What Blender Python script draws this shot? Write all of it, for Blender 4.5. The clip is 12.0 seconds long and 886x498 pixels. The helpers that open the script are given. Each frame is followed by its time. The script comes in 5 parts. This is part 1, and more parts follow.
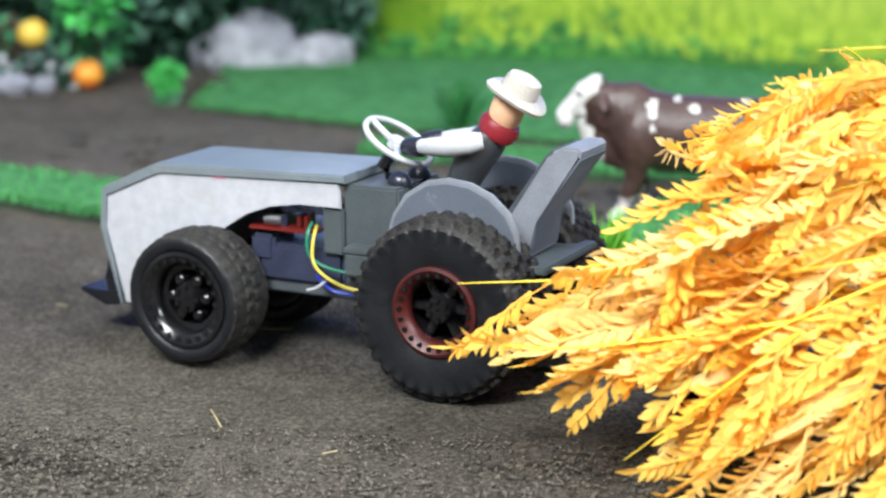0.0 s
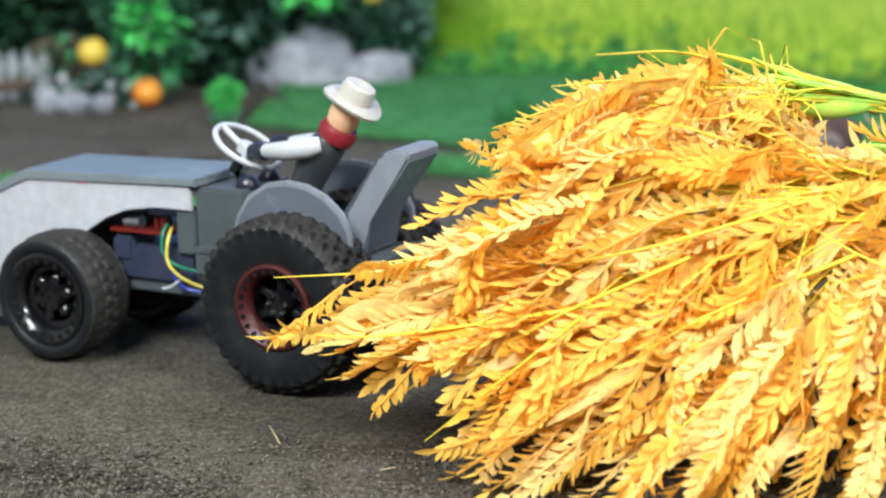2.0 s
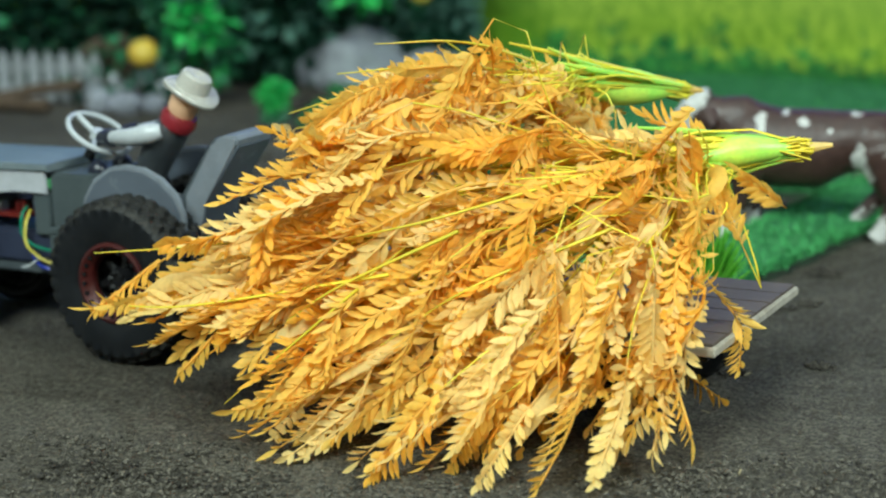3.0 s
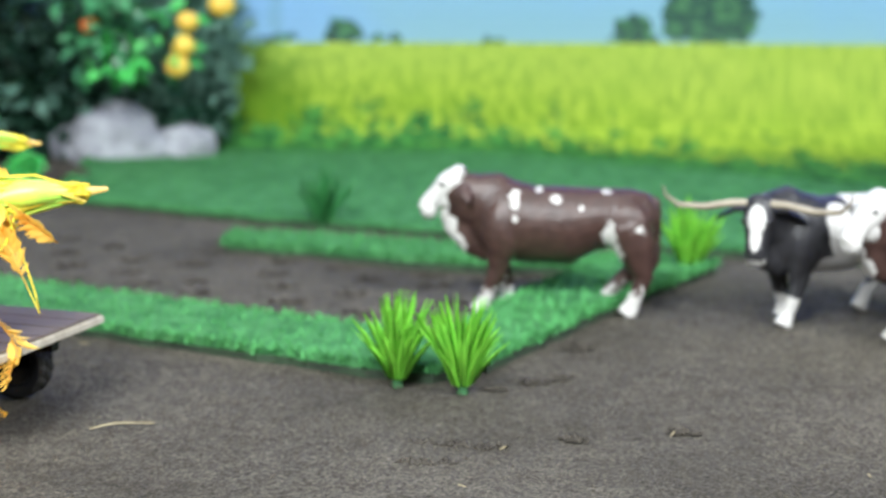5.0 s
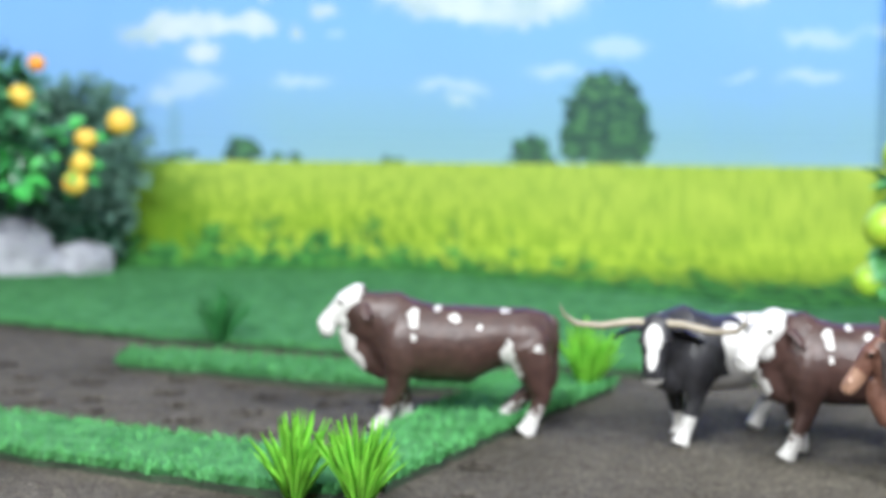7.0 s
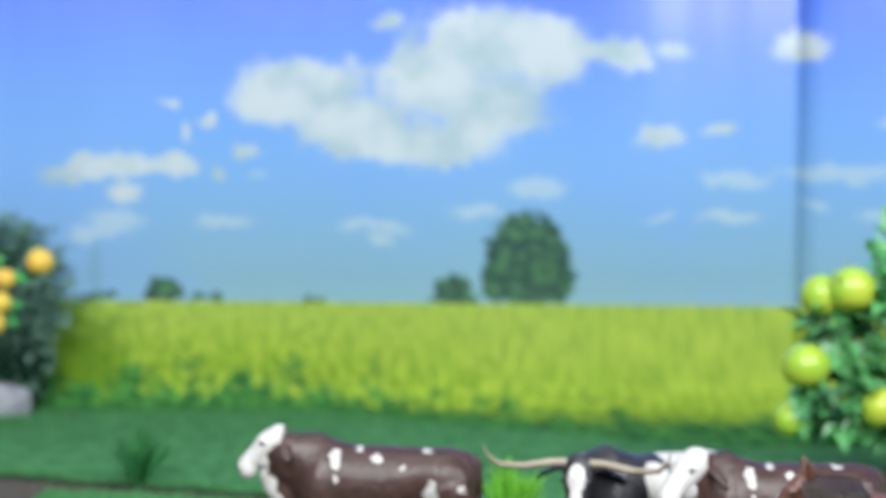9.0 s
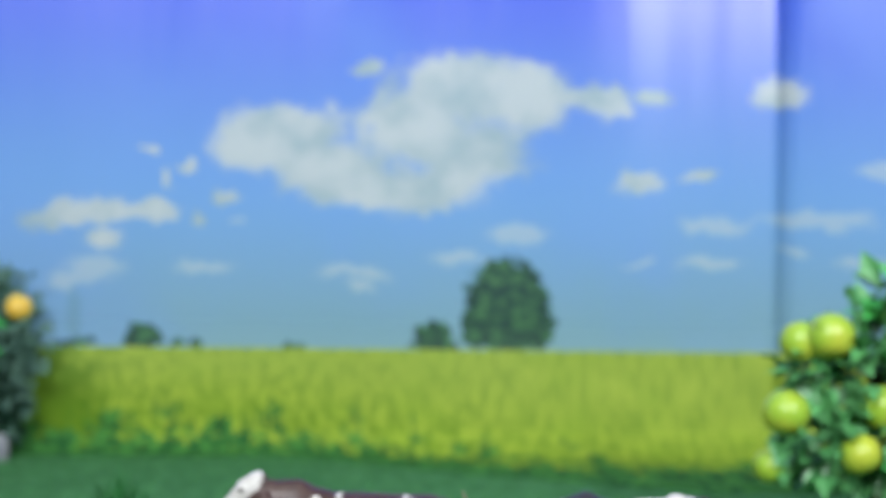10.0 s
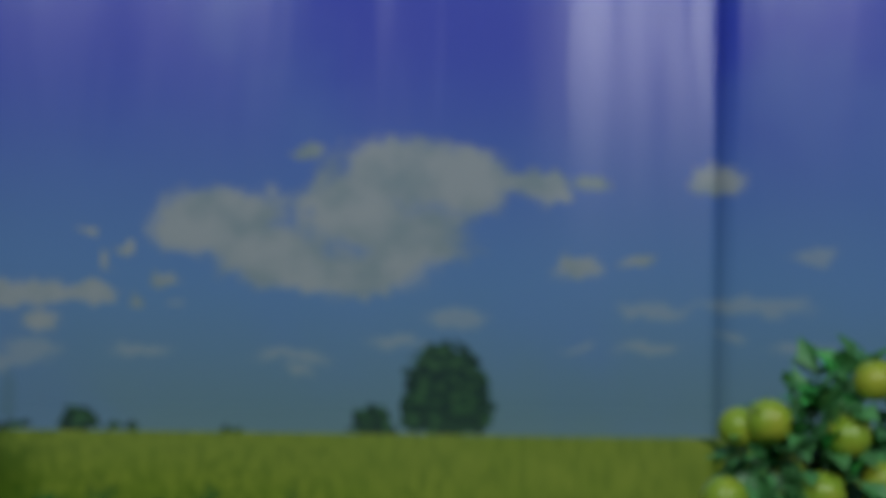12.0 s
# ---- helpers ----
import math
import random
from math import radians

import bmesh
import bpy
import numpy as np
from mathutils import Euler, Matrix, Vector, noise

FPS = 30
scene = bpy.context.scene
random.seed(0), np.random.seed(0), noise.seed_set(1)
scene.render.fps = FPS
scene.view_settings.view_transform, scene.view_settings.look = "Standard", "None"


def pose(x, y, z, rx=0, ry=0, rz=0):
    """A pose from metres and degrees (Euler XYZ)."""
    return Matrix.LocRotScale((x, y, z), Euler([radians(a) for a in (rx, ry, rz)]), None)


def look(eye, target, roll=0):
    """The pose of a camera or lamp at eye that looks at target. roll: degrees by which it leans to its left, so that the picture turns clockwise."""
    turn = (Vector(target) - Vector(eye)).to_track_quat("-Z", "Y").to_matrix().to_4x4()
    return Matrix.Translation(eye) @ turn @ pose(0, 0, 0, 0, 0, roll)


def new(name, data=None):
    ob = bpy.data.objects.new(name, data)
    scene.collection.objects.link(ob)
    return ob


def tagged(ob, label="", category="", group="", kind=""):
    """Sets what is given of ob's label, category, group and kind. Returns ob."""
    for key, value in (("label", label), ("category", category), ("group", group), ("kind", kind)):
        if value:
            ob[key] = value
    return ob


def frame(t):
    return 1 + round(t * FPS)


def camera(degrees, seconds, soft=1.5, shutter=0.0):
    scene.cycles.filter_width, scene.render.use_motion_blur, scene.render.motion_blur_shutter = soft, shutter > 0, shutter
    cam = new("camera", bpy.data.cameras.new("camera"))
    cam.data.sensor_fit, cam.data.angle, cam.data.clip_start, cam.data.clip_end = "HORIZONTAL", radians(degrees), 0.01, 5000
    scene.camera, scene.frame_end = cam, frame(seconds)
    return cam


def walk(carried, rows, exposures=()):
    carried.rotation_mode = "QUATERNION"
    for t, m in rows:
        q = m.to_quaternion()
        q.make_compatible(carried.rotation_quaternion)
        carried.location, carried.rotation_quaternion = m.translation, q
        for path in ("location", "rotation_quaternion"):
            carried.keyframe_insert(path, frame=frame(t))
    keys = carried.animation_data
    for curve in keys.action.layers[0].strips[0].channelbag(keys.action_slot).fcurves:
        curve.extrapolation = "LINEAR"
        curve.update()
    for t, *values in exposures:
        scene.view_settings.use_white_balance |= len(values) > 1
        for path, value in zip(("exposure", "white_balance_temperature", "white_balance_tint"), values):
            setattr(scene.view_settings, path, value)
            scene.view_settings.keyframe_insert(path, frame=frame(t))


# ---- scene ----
# camera on a tripod: it only turns; seconds, heading, tilt and lean in degrees
cam = camera(28.0, 12.0, soft=2.2)
cam.data.dof.use_dof = True
cam.data.dof.focus_distance = 0.80
cam.data.dof.aperture_fstop = 8.0
EYE = (0.0, 0.0, 0.265)
TURNS = [
    (0.0, -6.782, -13.462, -0.572),
    (0.5, -7.490, -13.252, -0.714),
    (1.0, -8.150, -13.056, -0.906),
    (1.5, -8.530, -12.948, -0.932),
    (2.0, -8.680, -12.906, -1.158),
    (2.5, -9.441, -12.941, -1.587),
    (3.0, -10.301, -12.895, -1.569),
    (3.5, -9.927, -12.889, -1.473),
    (5.3, -1.362, -10.014, 0.116),
    (5.5, -1.114, -9.717, 0.160),
    (6.0, -0.611, -8.969, 0.186),
    (6.5, 0.000, -7.934, 0.470),
    (7.0, 0.993, -6.723, 0.615),
    (7.5, 1.891, -5.416, 0.667),
    (9.5, 3.765, -1.389, 0.736),
    (10.0, 4.083, -0.695, 0.803),
    (10.5, 4.530, 0.000, 0.920),
    (11.0, 4.997, 0.697, 1.002),
    (11.5, 5.475, 1.342, 1.088),
    (12.0, 5.987, 2.041, 1.106),
]


def aim(yaw, tilt, lean):
    a, b = radians(yaw), radians(tilt)
    way = Vector((math.sin(a) * math.cos(b), math.cos(a) * math.cos(b), math.sin(b)))
    return look(EYE, Vector(EYE) + way, lean)


walk(cam, [(t, aim(y, p, r)) for t, y, p, r in TURNS],
     [(0.0, -0.02, 6500, 10), (1.5, -0.04, 6500, 10), (2.0, -0.25, 6500, 6), (2.5, -0.54, 6400, -6), (3.0, -0.84, 6300, -12), (3.6, -0.87, 6200, -17), (5.3, 0.08, 6500, 10), (7.7, 0.02, 6500, 10), (9.5, -0.52, 6500, 10), (10.5, -0.73, 6500, 10), (11.4, -0.88, 6500, 10), (11.7, -1.17, 6500, 10), (12.0, -2.4, 6500, 10)])

# ---- world and lamps of the room ----
world = bpy.data.worlds.new("world")
scene.world = world
world.use_nodes = True
world.node_tree.nodes["Background"].inputs[0].default_value = (0.82, 0.9, 1.0, 1)
world.node_tree.nodes["Background"].inputs[1].default_value = 0.30


def area_lamp(name, eye, target, size, watts, colour):
    data = bpy.data.lights.new(name, "AREA")
    data.shape, data.size, data.size_y = "RECTANGLE", size[0], size[1]
    data.energy, data.color = watts, colour
    ob = new(name, data)
    ob.matrix_world = look(eye, target)
    return ob


area_lamp("ceiling_panel", (0.0, 0.95, 2.0), (0.0, 1.15, 0.0), (1.2, 0.9), 13, (0.93, 0.98, 1.0))
area_lamp("key_softbox", (-0.55, -0.60, 1.52), (-0.10, 0.95, 0.10), (1.0, 0.55), 98, (0.95, 0.98, 1.0))
area_lamp("side_softbox", (0.93, 0.05, 1.02), (0.1, 1.5, 0.15), (0.15, 0.5), 37, (0.93, 0.96, 1.0))

HORIZON = 0.1255
CLOUDS = [(0.169, 0.428, 0.097, 0.044), (0.237, 0.413, 0.068, 0.046), (0.326, 0.415, 0.046, 0.023), (0.388, 0.42, 0.023, 0.01), (0.105, 0.38, 0.074, 0.046), (-0.037, 0.37, 0.083, 0.04), (-0.075, 0.352, 0.055, 0.03), (0.018, 0.325, 0.081, 0.034), (0.093, 0.303, 0.107, 0.026), (0.176, 0.344, 0.081, 0.04), (0.055, 0.445, 0.019, 0.009), (-0.144, 0.331, 0.011, 0.008), (-0.167, 0.317, 0.008, 0.015), (-0.189, 0.349, 0.013, 0.006), (-0.103, 0.297, 0.019, 0.011), (-0.133, 0.269, 0.01, 0.008), (-0.245, 0.278, 0.068, 0.019), (-0.298, 0.268, 0.039, 0.015), (-0.185, 0.281, 0.034, 0.013), (-0.238, 0.245, 0.029, 0.012), (0.37, 0.323, 0.034, 0.016), (0.443, 0.331, 0.026, 0.008), (0.535, 0.426, 0.037, 0.021)]
WISPS = [(0.23, 0.258, 0.046, 0.012), (0.162, 0.229, 0.039, 0.009), (-0.13, 0.216, 0.044, 0.008), (0.043, 0.211, 0.055, 0.009), (0.051, 0.196, 0.019, 0.006), (0.46, 0.272, 0.052, 0.013), (0.581, 0.278, 0.081, 0.014), (0.455, 0.226, 0.048, 0.01), (0.635, 0.227, 0.052, 0.01), (0.548, 0.242, 0.023, 0.006), (0.372, 0.226, 0.023, 0.006), (-0.25, 0.214, 0.042, 0.019), (-0.284, 0.198, 0.029, 0.01), (0.647, 0.337, 0.036, 0.01), (-0.089, 0.266, 0.012, 0.005)]
TREES = [(0.217, 0.192, 0.045, 0.04), (0.241, 0.163, 0.034, 0.039), (0.198, 0.162, 0.031, 0.032), (0.222, 0.137, 0.057, 0.014), (0.136, 0.141, 0.023, 0.019), (0.136, 0.128, 0.028, 0.006), (-0.197, 0.139, 0.015, 0.014), (-0.183, 0.136, 0.013, 0.012), (-0.208, 0.132, 0.012, 0.008), (-0.154, 0.131, 0.008, 0.006), (-0.135, 0.129, 0.008, 0.005), (-0.023, 0.126, 0.015, 0.004), (-0.271, 0.13, 0.025, 0.005)]

# ---- materials ----


def nodes_of(name):
    m = bpy.data.materials.new(name)
    m.use_nodes = True
    nt = m.node_tree
    return m, nt, nt.nodes["Principled BSDF"]


def put(nt, kind, **inputs):
    n = nt.nodes.new(kind)
    for key, value in inputs.items():
        n.inputs[key].default_value = value
    return n


def mixer(nt, fac, a, b, blend="MIX"):
    n = nt.nodes.new("ShaderNodeMix")
    n.data_type, n.blend_type = "RGBA", blend
    for socket, value in ((n.inputs[0], fac), (n.inputs[6], a), (n.inputs[7], b)):
        if isinstance(value, bpy.types.NodeSocket):
            nt.links.new(value, socket)
        elif isinstance(value, (int, float)):
            socket.default_value = value
        else:
            socket.default_value = (*value[:3], 1)
    return n.outputs[2]


def calc(nt, op, a, b=None, clamp=False):
    n = nt.nodes.new("ShaderNodeMath")
    n.operation, n.use_clamp = op, clamp
    for socket, value in zip(n.inputs, (a, b)):
        if isinstance(value, bpy.types.NodeSocket):
            nt.links.new(value, socket)
        elif value is not None:
            socket.default_value = value
    return n.outputs[0]


def ramp(nt, value, low, high):
    n = nt.nodes.new("ShaderNodeMapRange")
    n.interpolation_type = "SMOOTHSTEP"
    nt.links.new(value, n.inputs[0])
    n.inputs[1].default_value, n.inputs[2].default_value = low, high
    return n.outputs[0]


def noise_of(nt, coords, scale, detail=4.0, rough=0.55, stretch=(1, 1, 1)):
    if stretch != (1, 1, 1):
        v = nt.nodes.new("ShaderNodeVectorMath")
        v.operation = "MULTIPLY"
        nt.links.new(coords, v.inputs[0])
        v.inputs[1].default_value = stretch
        coords = v.outputs[0]
    n = put(nt, "ShaderNodeTexNoise", Scale=scale, Detail=detail, Roughness=rough)
    nt.links.new(coords, n.inputs["Vector"])
    return n.outputs[0]


def surface(name, base, other, rough=0.5, metal=0.0, coarse=40, fine=600, bump=0.3, depth=0.0006, specular=0.5, patchy=0.8, random_tone=0.0, wear=None, subsurface=0.0, thin=0.0):
    """A surface with stains at a coarse scale, grain at a fine one, bump, and a tone that varies from piece to piece."""
    m, nt, bsdf = nodes_of(name)
    coords = put(nt, "ShaderNodeTexCoord").outputs["Object"]
    big, small = noise_of(nt, coords, coarse), noise_of(nt, coords, fine, 3.0)
    colour = mixer(nt, calc(nt, "MULTIPLY", ramp(nt, big, 0.35, 0.68), patchy), base, other)
    grain = mixer(nt, ramp(nt, small, 0.3, 0.72), (0.84, 0.84, 0.84), (1.1, 1.1, 1.1))
    colour = mixer(nt, 0.55, colour, mixer(nt, 1.0, colour, grain, "MULTIPLY"))
    if wear:
        colour = mixer(nt, calc(nt, "MULTIPLY", ramp(nt, noise_of(nt, coords, coarse * 2.7, 6.0, 0.7), 0.56, 0.68), 0.7), colour, wear)
    if random_tone:
        info = nt.nodes.new("ShaderNodeObjectInfo").outputs["Random"]
        isle = nt.nodes.new("ShaderNodeNewGeometry").outputs["Random Per Island"]
        both = calc(nt, "ADD", calc(nt, "MULTIPLY", info, 0.5), calc(nt, "MULTIPLY", isle, 0.5))
        tone = mixer(nt, both, [1 - random_tone] * 3, [1 + random_tone] * 3)
        colour = mixer(nt, 1.0, colour, tone, "MULTIPLY")
    nt.links.new(colour, bsdf.inputs["Base Color"])
    nt.links.new(calc(nt, "ADD", calc(nt, "MULTIPLY", big, 0.25), rough - 0.12, True), bsdf.inputs["Roughness"])
    bsdf.inputs["Metallic"].default_value = metal
    bsdf.inputs["Specular IOR Level"].default_value = specular
    if subsurface:
        bsdf.inputs["Subsurface Weight"].default_value = subsurface
        bsdf.inputs["Subsurface Radius"].default_value = (0.004, 0.002, 0.001)
        bsdf.inputs["Subsurface Scale"].default_value = 1.0
    if thin:
        # thin moulded plastic: part of the light passes through
        glow = nt.nodes.new("ShaderNodeBsdfTranslucent")
        nt.links.new(colour, glow.inputs[0])
        both = nt.nodes.new("ShaderNodeMixShader")
        both.inputs[0].default_value = thin
        nt.links.new(bsdf.outputs[0], both.inputs[1])
        nt.links.new(glow.outputs[0], both.inputs[2])
        nt.links.new(both.outputs[0], nt.nodes["Material Output"].inputs[0])
    b = put(nt, "ShaderNodeBump", Strength=bump, Distance=depth)
    nt.links.new(calc(nt, "ADD", small, big), b.inputs["Height"])
    nt.links.new(b.outputs[0], bsdf.inputs["Normal"])
    return m


def blot(nt, coords, centre, radii, wobble):
    """1 inside a rough ellipse, 0 outside."""
    v = nt.nodes.new("ShaderNodeVectorMath")
    v.operation = "SUBTRACT"
    nt.links.new(coords, v.inputs[0])
    v.inputs[1].default_value = centre
    w = nt.nodes.new("ShaderNodeVectorMath")
    w.operation = "DIVIDE"
    nt.links.new(v.outputs[0], w.inputs[0])
    w.inputs[1].default_value = radii
    n = nt.nodes.new("ShaderNodeVectorMath")
    n.operation = "LENGTH"
    nt.links.new(w.outputs[0], n.inputs[0])
    d = calc(nt, "SUBTRACT", 1.0, n.outputs["Value"])
    return calc(nt, "ADD", d, wobble) if wobble is not None else d


def most(nt, values):
    out = values[0]
    for v in values[1:]:
        out = calc(nt, "MAXIMUM", out, v)
    return out


def heap(nt, coords, spots):
    """Soft ellipses that add up, so that neighbours melt into one form."""
    total = None
    for a, b, c, d in spots:
        one = calc(nt, "MULTIPLY", blot(nt, coords, (a, b, 0), (c * 1.35, d * 1.35, 1), None), 1.0, True)
        one = calc(nt, "MULTIPLY", one, one)
        total = one if total is None else calc(nt, "ADD", total, one)
    return total


def ragged(nt, heaped, grain, amount):
    """A heap with torn edges: the grain counts only near the heap itself."""
    near = ramp(nt, heaped, 0.0, 0.10)
    return calc(nt, "ADD", heaped, calc(nt, "MULTIPLY", calc(nt, "MULTIPLY", calc(nt, "SUBTRACT", grain, 0.5), amount), near))


def warped(nt, coords, scale, amount):
    n = put(nt, "ShaderNodeTexNoise", Scale=scale, Detail=5.0, Roughness=0.65)
    nt.links.new(coords, n.inputs["Vector"])
    v = nt.nodes.new("ShaderNodeVectorMath")
    v.operation = "SUBTRACT"
    nt.links.new(n.outputs["Color"], v.inputs[0])
    v.inputs[1].default_value = (0.5, 0.5, 0.5)
    w = nt.nodes.new("ShaderNodeVectorMath")
    w.operation = "MULTIPLY_ADD"
    nt.links.new(v.outputs[0], w.inputs[0])
    w.inputs[1].default_value = (amount, amount, 0)
    nt.links.new(coords, w.inputs[2])
    return w.outputs[0]


def soil_paint():
    """Fine crumbly soil: broad damp patches, crumbs and grains with real relief."""
    m, nt, bsdf = nodes_of("soil")
    coords = put(nt, "ShaderNodeTexCoord").outputs["Object"]
    patch, mid, grain = noise_of(nt, coords, 7, 4.0), noise_of(nt, coords, 70, 5.0, 0.65), noise_of(nt, coords, 520, 8.0, 0.78)
    colour = mixer(nt, ramp(nt, patch, 0.35, 0.68), (0.136, 0.125, 0.106), (0.092, 0.084, 0.070))
    colour = mixer(nt, 1.0, colour, mixer(nt, ramp(nt, mid, 0.3, 0.72), (0.80, 0.79, 0.78), (1.15, 1.15, 1.15)), "MULTIPLY")
    crumb = noise_of(nt, coords, 300, 5.0, 0.7)
    colour = mixer(nt, 1.0, colour, mixer(nt, ramp(nt, crumb, 0.34, 0.66), (0.66, 0.65, 0.64), (1.32, 1.31, 1.29)), "MULTIPLY")
    colour = mixer(nt, 1.0, colour, mixer(nt, ramp(nt, grain, 0.36, 0.64), (0.36, 0.35, 0.34), (1.70, 1.68, 1.62)), "MULTIPLY")
    nt.links.new(colour, bsdf.inputs["Base Color"])
    bsdf.inputs["Roughness"].default_value = 0.85
    bsdf.inputs["Specular IOR Level"].default_value = 0.25
    b = put(nt, "ShaderNodeBump", Strength=1.0, Distance=0.0032)
    nt.links.new(calc(nt, "ADD", calc(nt, "ADD", grain, crumb), mid), b.inputs["Height"])
    nt.links.new(b.outputs[0], bsdf.inputs["Normal"])
    return m


SOIL = soil_paint()
CLOD = surface("dark_soil", (0.040, 0.035, 0.029), (0.062, 0.055, 0.045), 0.9, 0, 80, 900, 0.8, 0.001, 0.2, random_tone=0.4)
GRIT = surface("soil_grain", (0.115, 0.102, 0.082), (0.065, 0.058, 0.046), 0.85, 0, 200, 900, 0.5, 0.0005, 0.25, random_tone=0.5)
TURF = surface("turf", (0.088, 0.280, 0.105), (0.034, 0.140, 0.050), 0.92, 0, 60, 420, 1.0, 0.004, 0.08, wear=(0.10, 0.29, 0.12))
TURF_BACK = surface("turf_backing", (0.03, 0.06, 0.03), (0.02, 0.03, 0.02), 0.9)
BLADE = surface("turf_blade", (0.080, 0.29, 0.095), (0.045, 0.19, 0.06), 0.7, 0, 20, 700, 0.2, specular=0.15, random_tone=0.5)
LIME = surface("lime_plastic", (0.26, 0.68, 0.07), (0.18, 0.58, 0.06), 0.5, 0, 60, 500, 0.2, specular=0.3, thin=0.4, random_tone=0.16)
DARK_TUFT = surface("dark_tuft", (0.03, 0.2, 0.05), (0.02, 0.13, 0.04), 0.55, random_tone=0.3)
STEM_DARK = surface("stem_plastic", (0.02, 0.09, 0.03), (0.03, 0.12, 0.04), 0.5)
STRAW = surface("straw", (0.34, 0.29, 0.17), (0.27, 0.22, 0.12), 0.6)
GREY = surface("grey_plastic", (0.095, 0.11, 0.138), (0.075, 0.088, 0.11), 0.42, 0, 30, 800, 0.25, 0.0003, wear=(0.17, 0.19, 0.21))
HOOD_GREY = surface("hood_grey_paint", (0.13, 0.158, 0.175), (0.17, 0.2, 0.215), 0.34, 0, 25, 500, 0.25, 0.0003, wear=(0.12, 0.15, 0.16))
EDGE_GREY = surface("cut_plastic_edge", (0.185, 0.205, 0.235), (0.145, 0.16, 0.185), 0.5, 0, 60, 900, 0.35, 0.0004)
DARK_GREY = surface("dark_grey_plastic", (0.055, 0.065, 0.075), (0.075, 0.088, 0.095), 0.45, 0, 40, 700, 0.25)
BOX_GREY = surface("box_grey_plastic", (0.065, 0.08, 0.085), (0.05, 0.063, 0.067), 0.45, 0, 40, 700, 0.25)
BLACK = surface("black_plastic", (0.006, 0.006, 0.007), (0.010, 0.010, 0.011), 0.16, 0, 60, 700, 0.2)
RUBBER = surface("rubber", (0.006, 0.007, 0.009), (0.010, 0.011, 0.013), 0.4, 0, 70, 900, 0.3, specular=0.4, wear=(0.020, 0.0195, 0.018))
TREAD = surface("dusty_tread", (0.013, 0.0128, 0.0125), (0.024, 0.0225, 0.020), 0.62, 0, 120, 900, 0.4, specular=0.3, wear=(0.060, 0.053, 0.043))
RED_RING = surface("dark_red_anodised", (0.060, 0.008, 0.007), (0.040, 0.006, 0.006), 0.42, 0.15, 80, 900, 0.15)
BOARD_RED = surface("red_board", (0.15, 0.014, 0.010), (0.10, 0.009, 0.008), 0.3)
STEEL = surface("steel", (0.6, 0.6, 0.62), (0.45, 0.45, 0.47), 0.3, 1.0, 80, 900, 0.1)
WHITE_PAINT = surface("white_paint", (0.43, 0.44, 0.47), (0.385, 0.395, 0.425), 0.4, 0, 22, 150, 0.12, 0.0003, wear=(0.39, 0.385, 0.38))
WHITE_PLASTIC = surface("white_plastic", (0.43, 0.45, 0.47), (0.40, 0.42, 0.44), 0.26, 0, 60, 900, 0.1)
CREAM = surface("cream_plastic", (0.40, 0.385, 0.345), (0.37, 0.355, 0.315), 0.28, 0, 60, 900, 0.1)
SKIN = surface("tan_plastic", (0.72, 0.44, 0.27), (0.66, 0.4, 0.24), 0.4, 0, 60, 900, 0.1)
SCARF = surface("red_plastic", (0.2, 0.012, 0.02), (0.15, 0.01, 0.015), 0.4)
VEST = surface("vest_plastic", (0.035, 0.04, 0.045), (0.05, 0.055, 0.06), 0.35)
NAVY = surface("navy_plastic", (0.012, 0.014, 0.025), (0.018, 0.02, 0.03), 0.3)
PINK = surface("pink_stain", (0.75, 0.25, 0.38), (0.72, 0.4, 0.48), 0.5)
WIRE_GREEN = surface("green_wire", (0.01, 0.16, 0.09), (0.01, 0.13, 0.07), 0.35)
WIRE_YELLOW = surface("yellow_wire", (0.5, 0.42, 0.05), (0.4, 0.34, 0.04), 0.35)
WIRE_BLUE = surface("blue_wire", (0.02, 0.04, 0.35), (0.02, 0.03, 0.28), 0.35)
MOTOR_BLUE = surface("blue_grey_motor", (0.04, 0.048, 0.085), (0.03, 0.036, 0.065), 0.35, 0.2)
PLY = surface("plywood", (0.10, 0.078, 0.066), (0.14, 0.11, 0.09), 0.6, 0, 30, 300, 0.5, random_tone=0.15)
PLY_EDGE = surface("plywood_edge", (0.5, 0.46, 0.38), (0.34, 0.3, 0.24), 0.7, 0, 120, 500, 0.5)
EAR = surface("orange_yellow_plastic", (1.0, 0.640, 0.120), (1.0, 0.69, 0.17), 0.5, 0, 25, 500, 0.15, random_tone=0.07, specular=0.22, thin=0.53)
EAR_PALE = surface("pale_yellow_plastic", (1.0, 0.75, 0.27), (1.0, 0.785, 0.34), 0.5, 0, 25, 500, 0.15, random_tone=0.06, specular=0.22, thin=0.53)
# deeper orange: painted shade for inner ears, chance tone for a few others
EAR_DEEP_SHADED = surface("deep_shaded_orange_plastic", (1.0, 0.545, 0.07), (1.0, 0.60, 0.10), 0.5, 0, 25, 500, 0.15, random_tone=0.08, specular=0.22, thin=0.53)
STALK = surface("yellow_green_stalk", (0.80, 0.62, 0.05), (0.66, 0.62, 0.05), 0.4, 0, 40, 500, 0.1, random_tone=0.2)
SLEEVE = surface("bright_green_stalk", (0.34, 0.66, 0.09), (0.58, 0.68, 0.09), 0.38, 0, 30, 500, 0.1, subsurface=0.15, random_tone=0.15)
LEAF_DARK = surface("dark_leaf", (0.006, 0.032, 0.018), (0.012, 0.055, 0.028), 0.6, 0, 30, 400, 0.2, specular=0.25, random_tone=0.5)
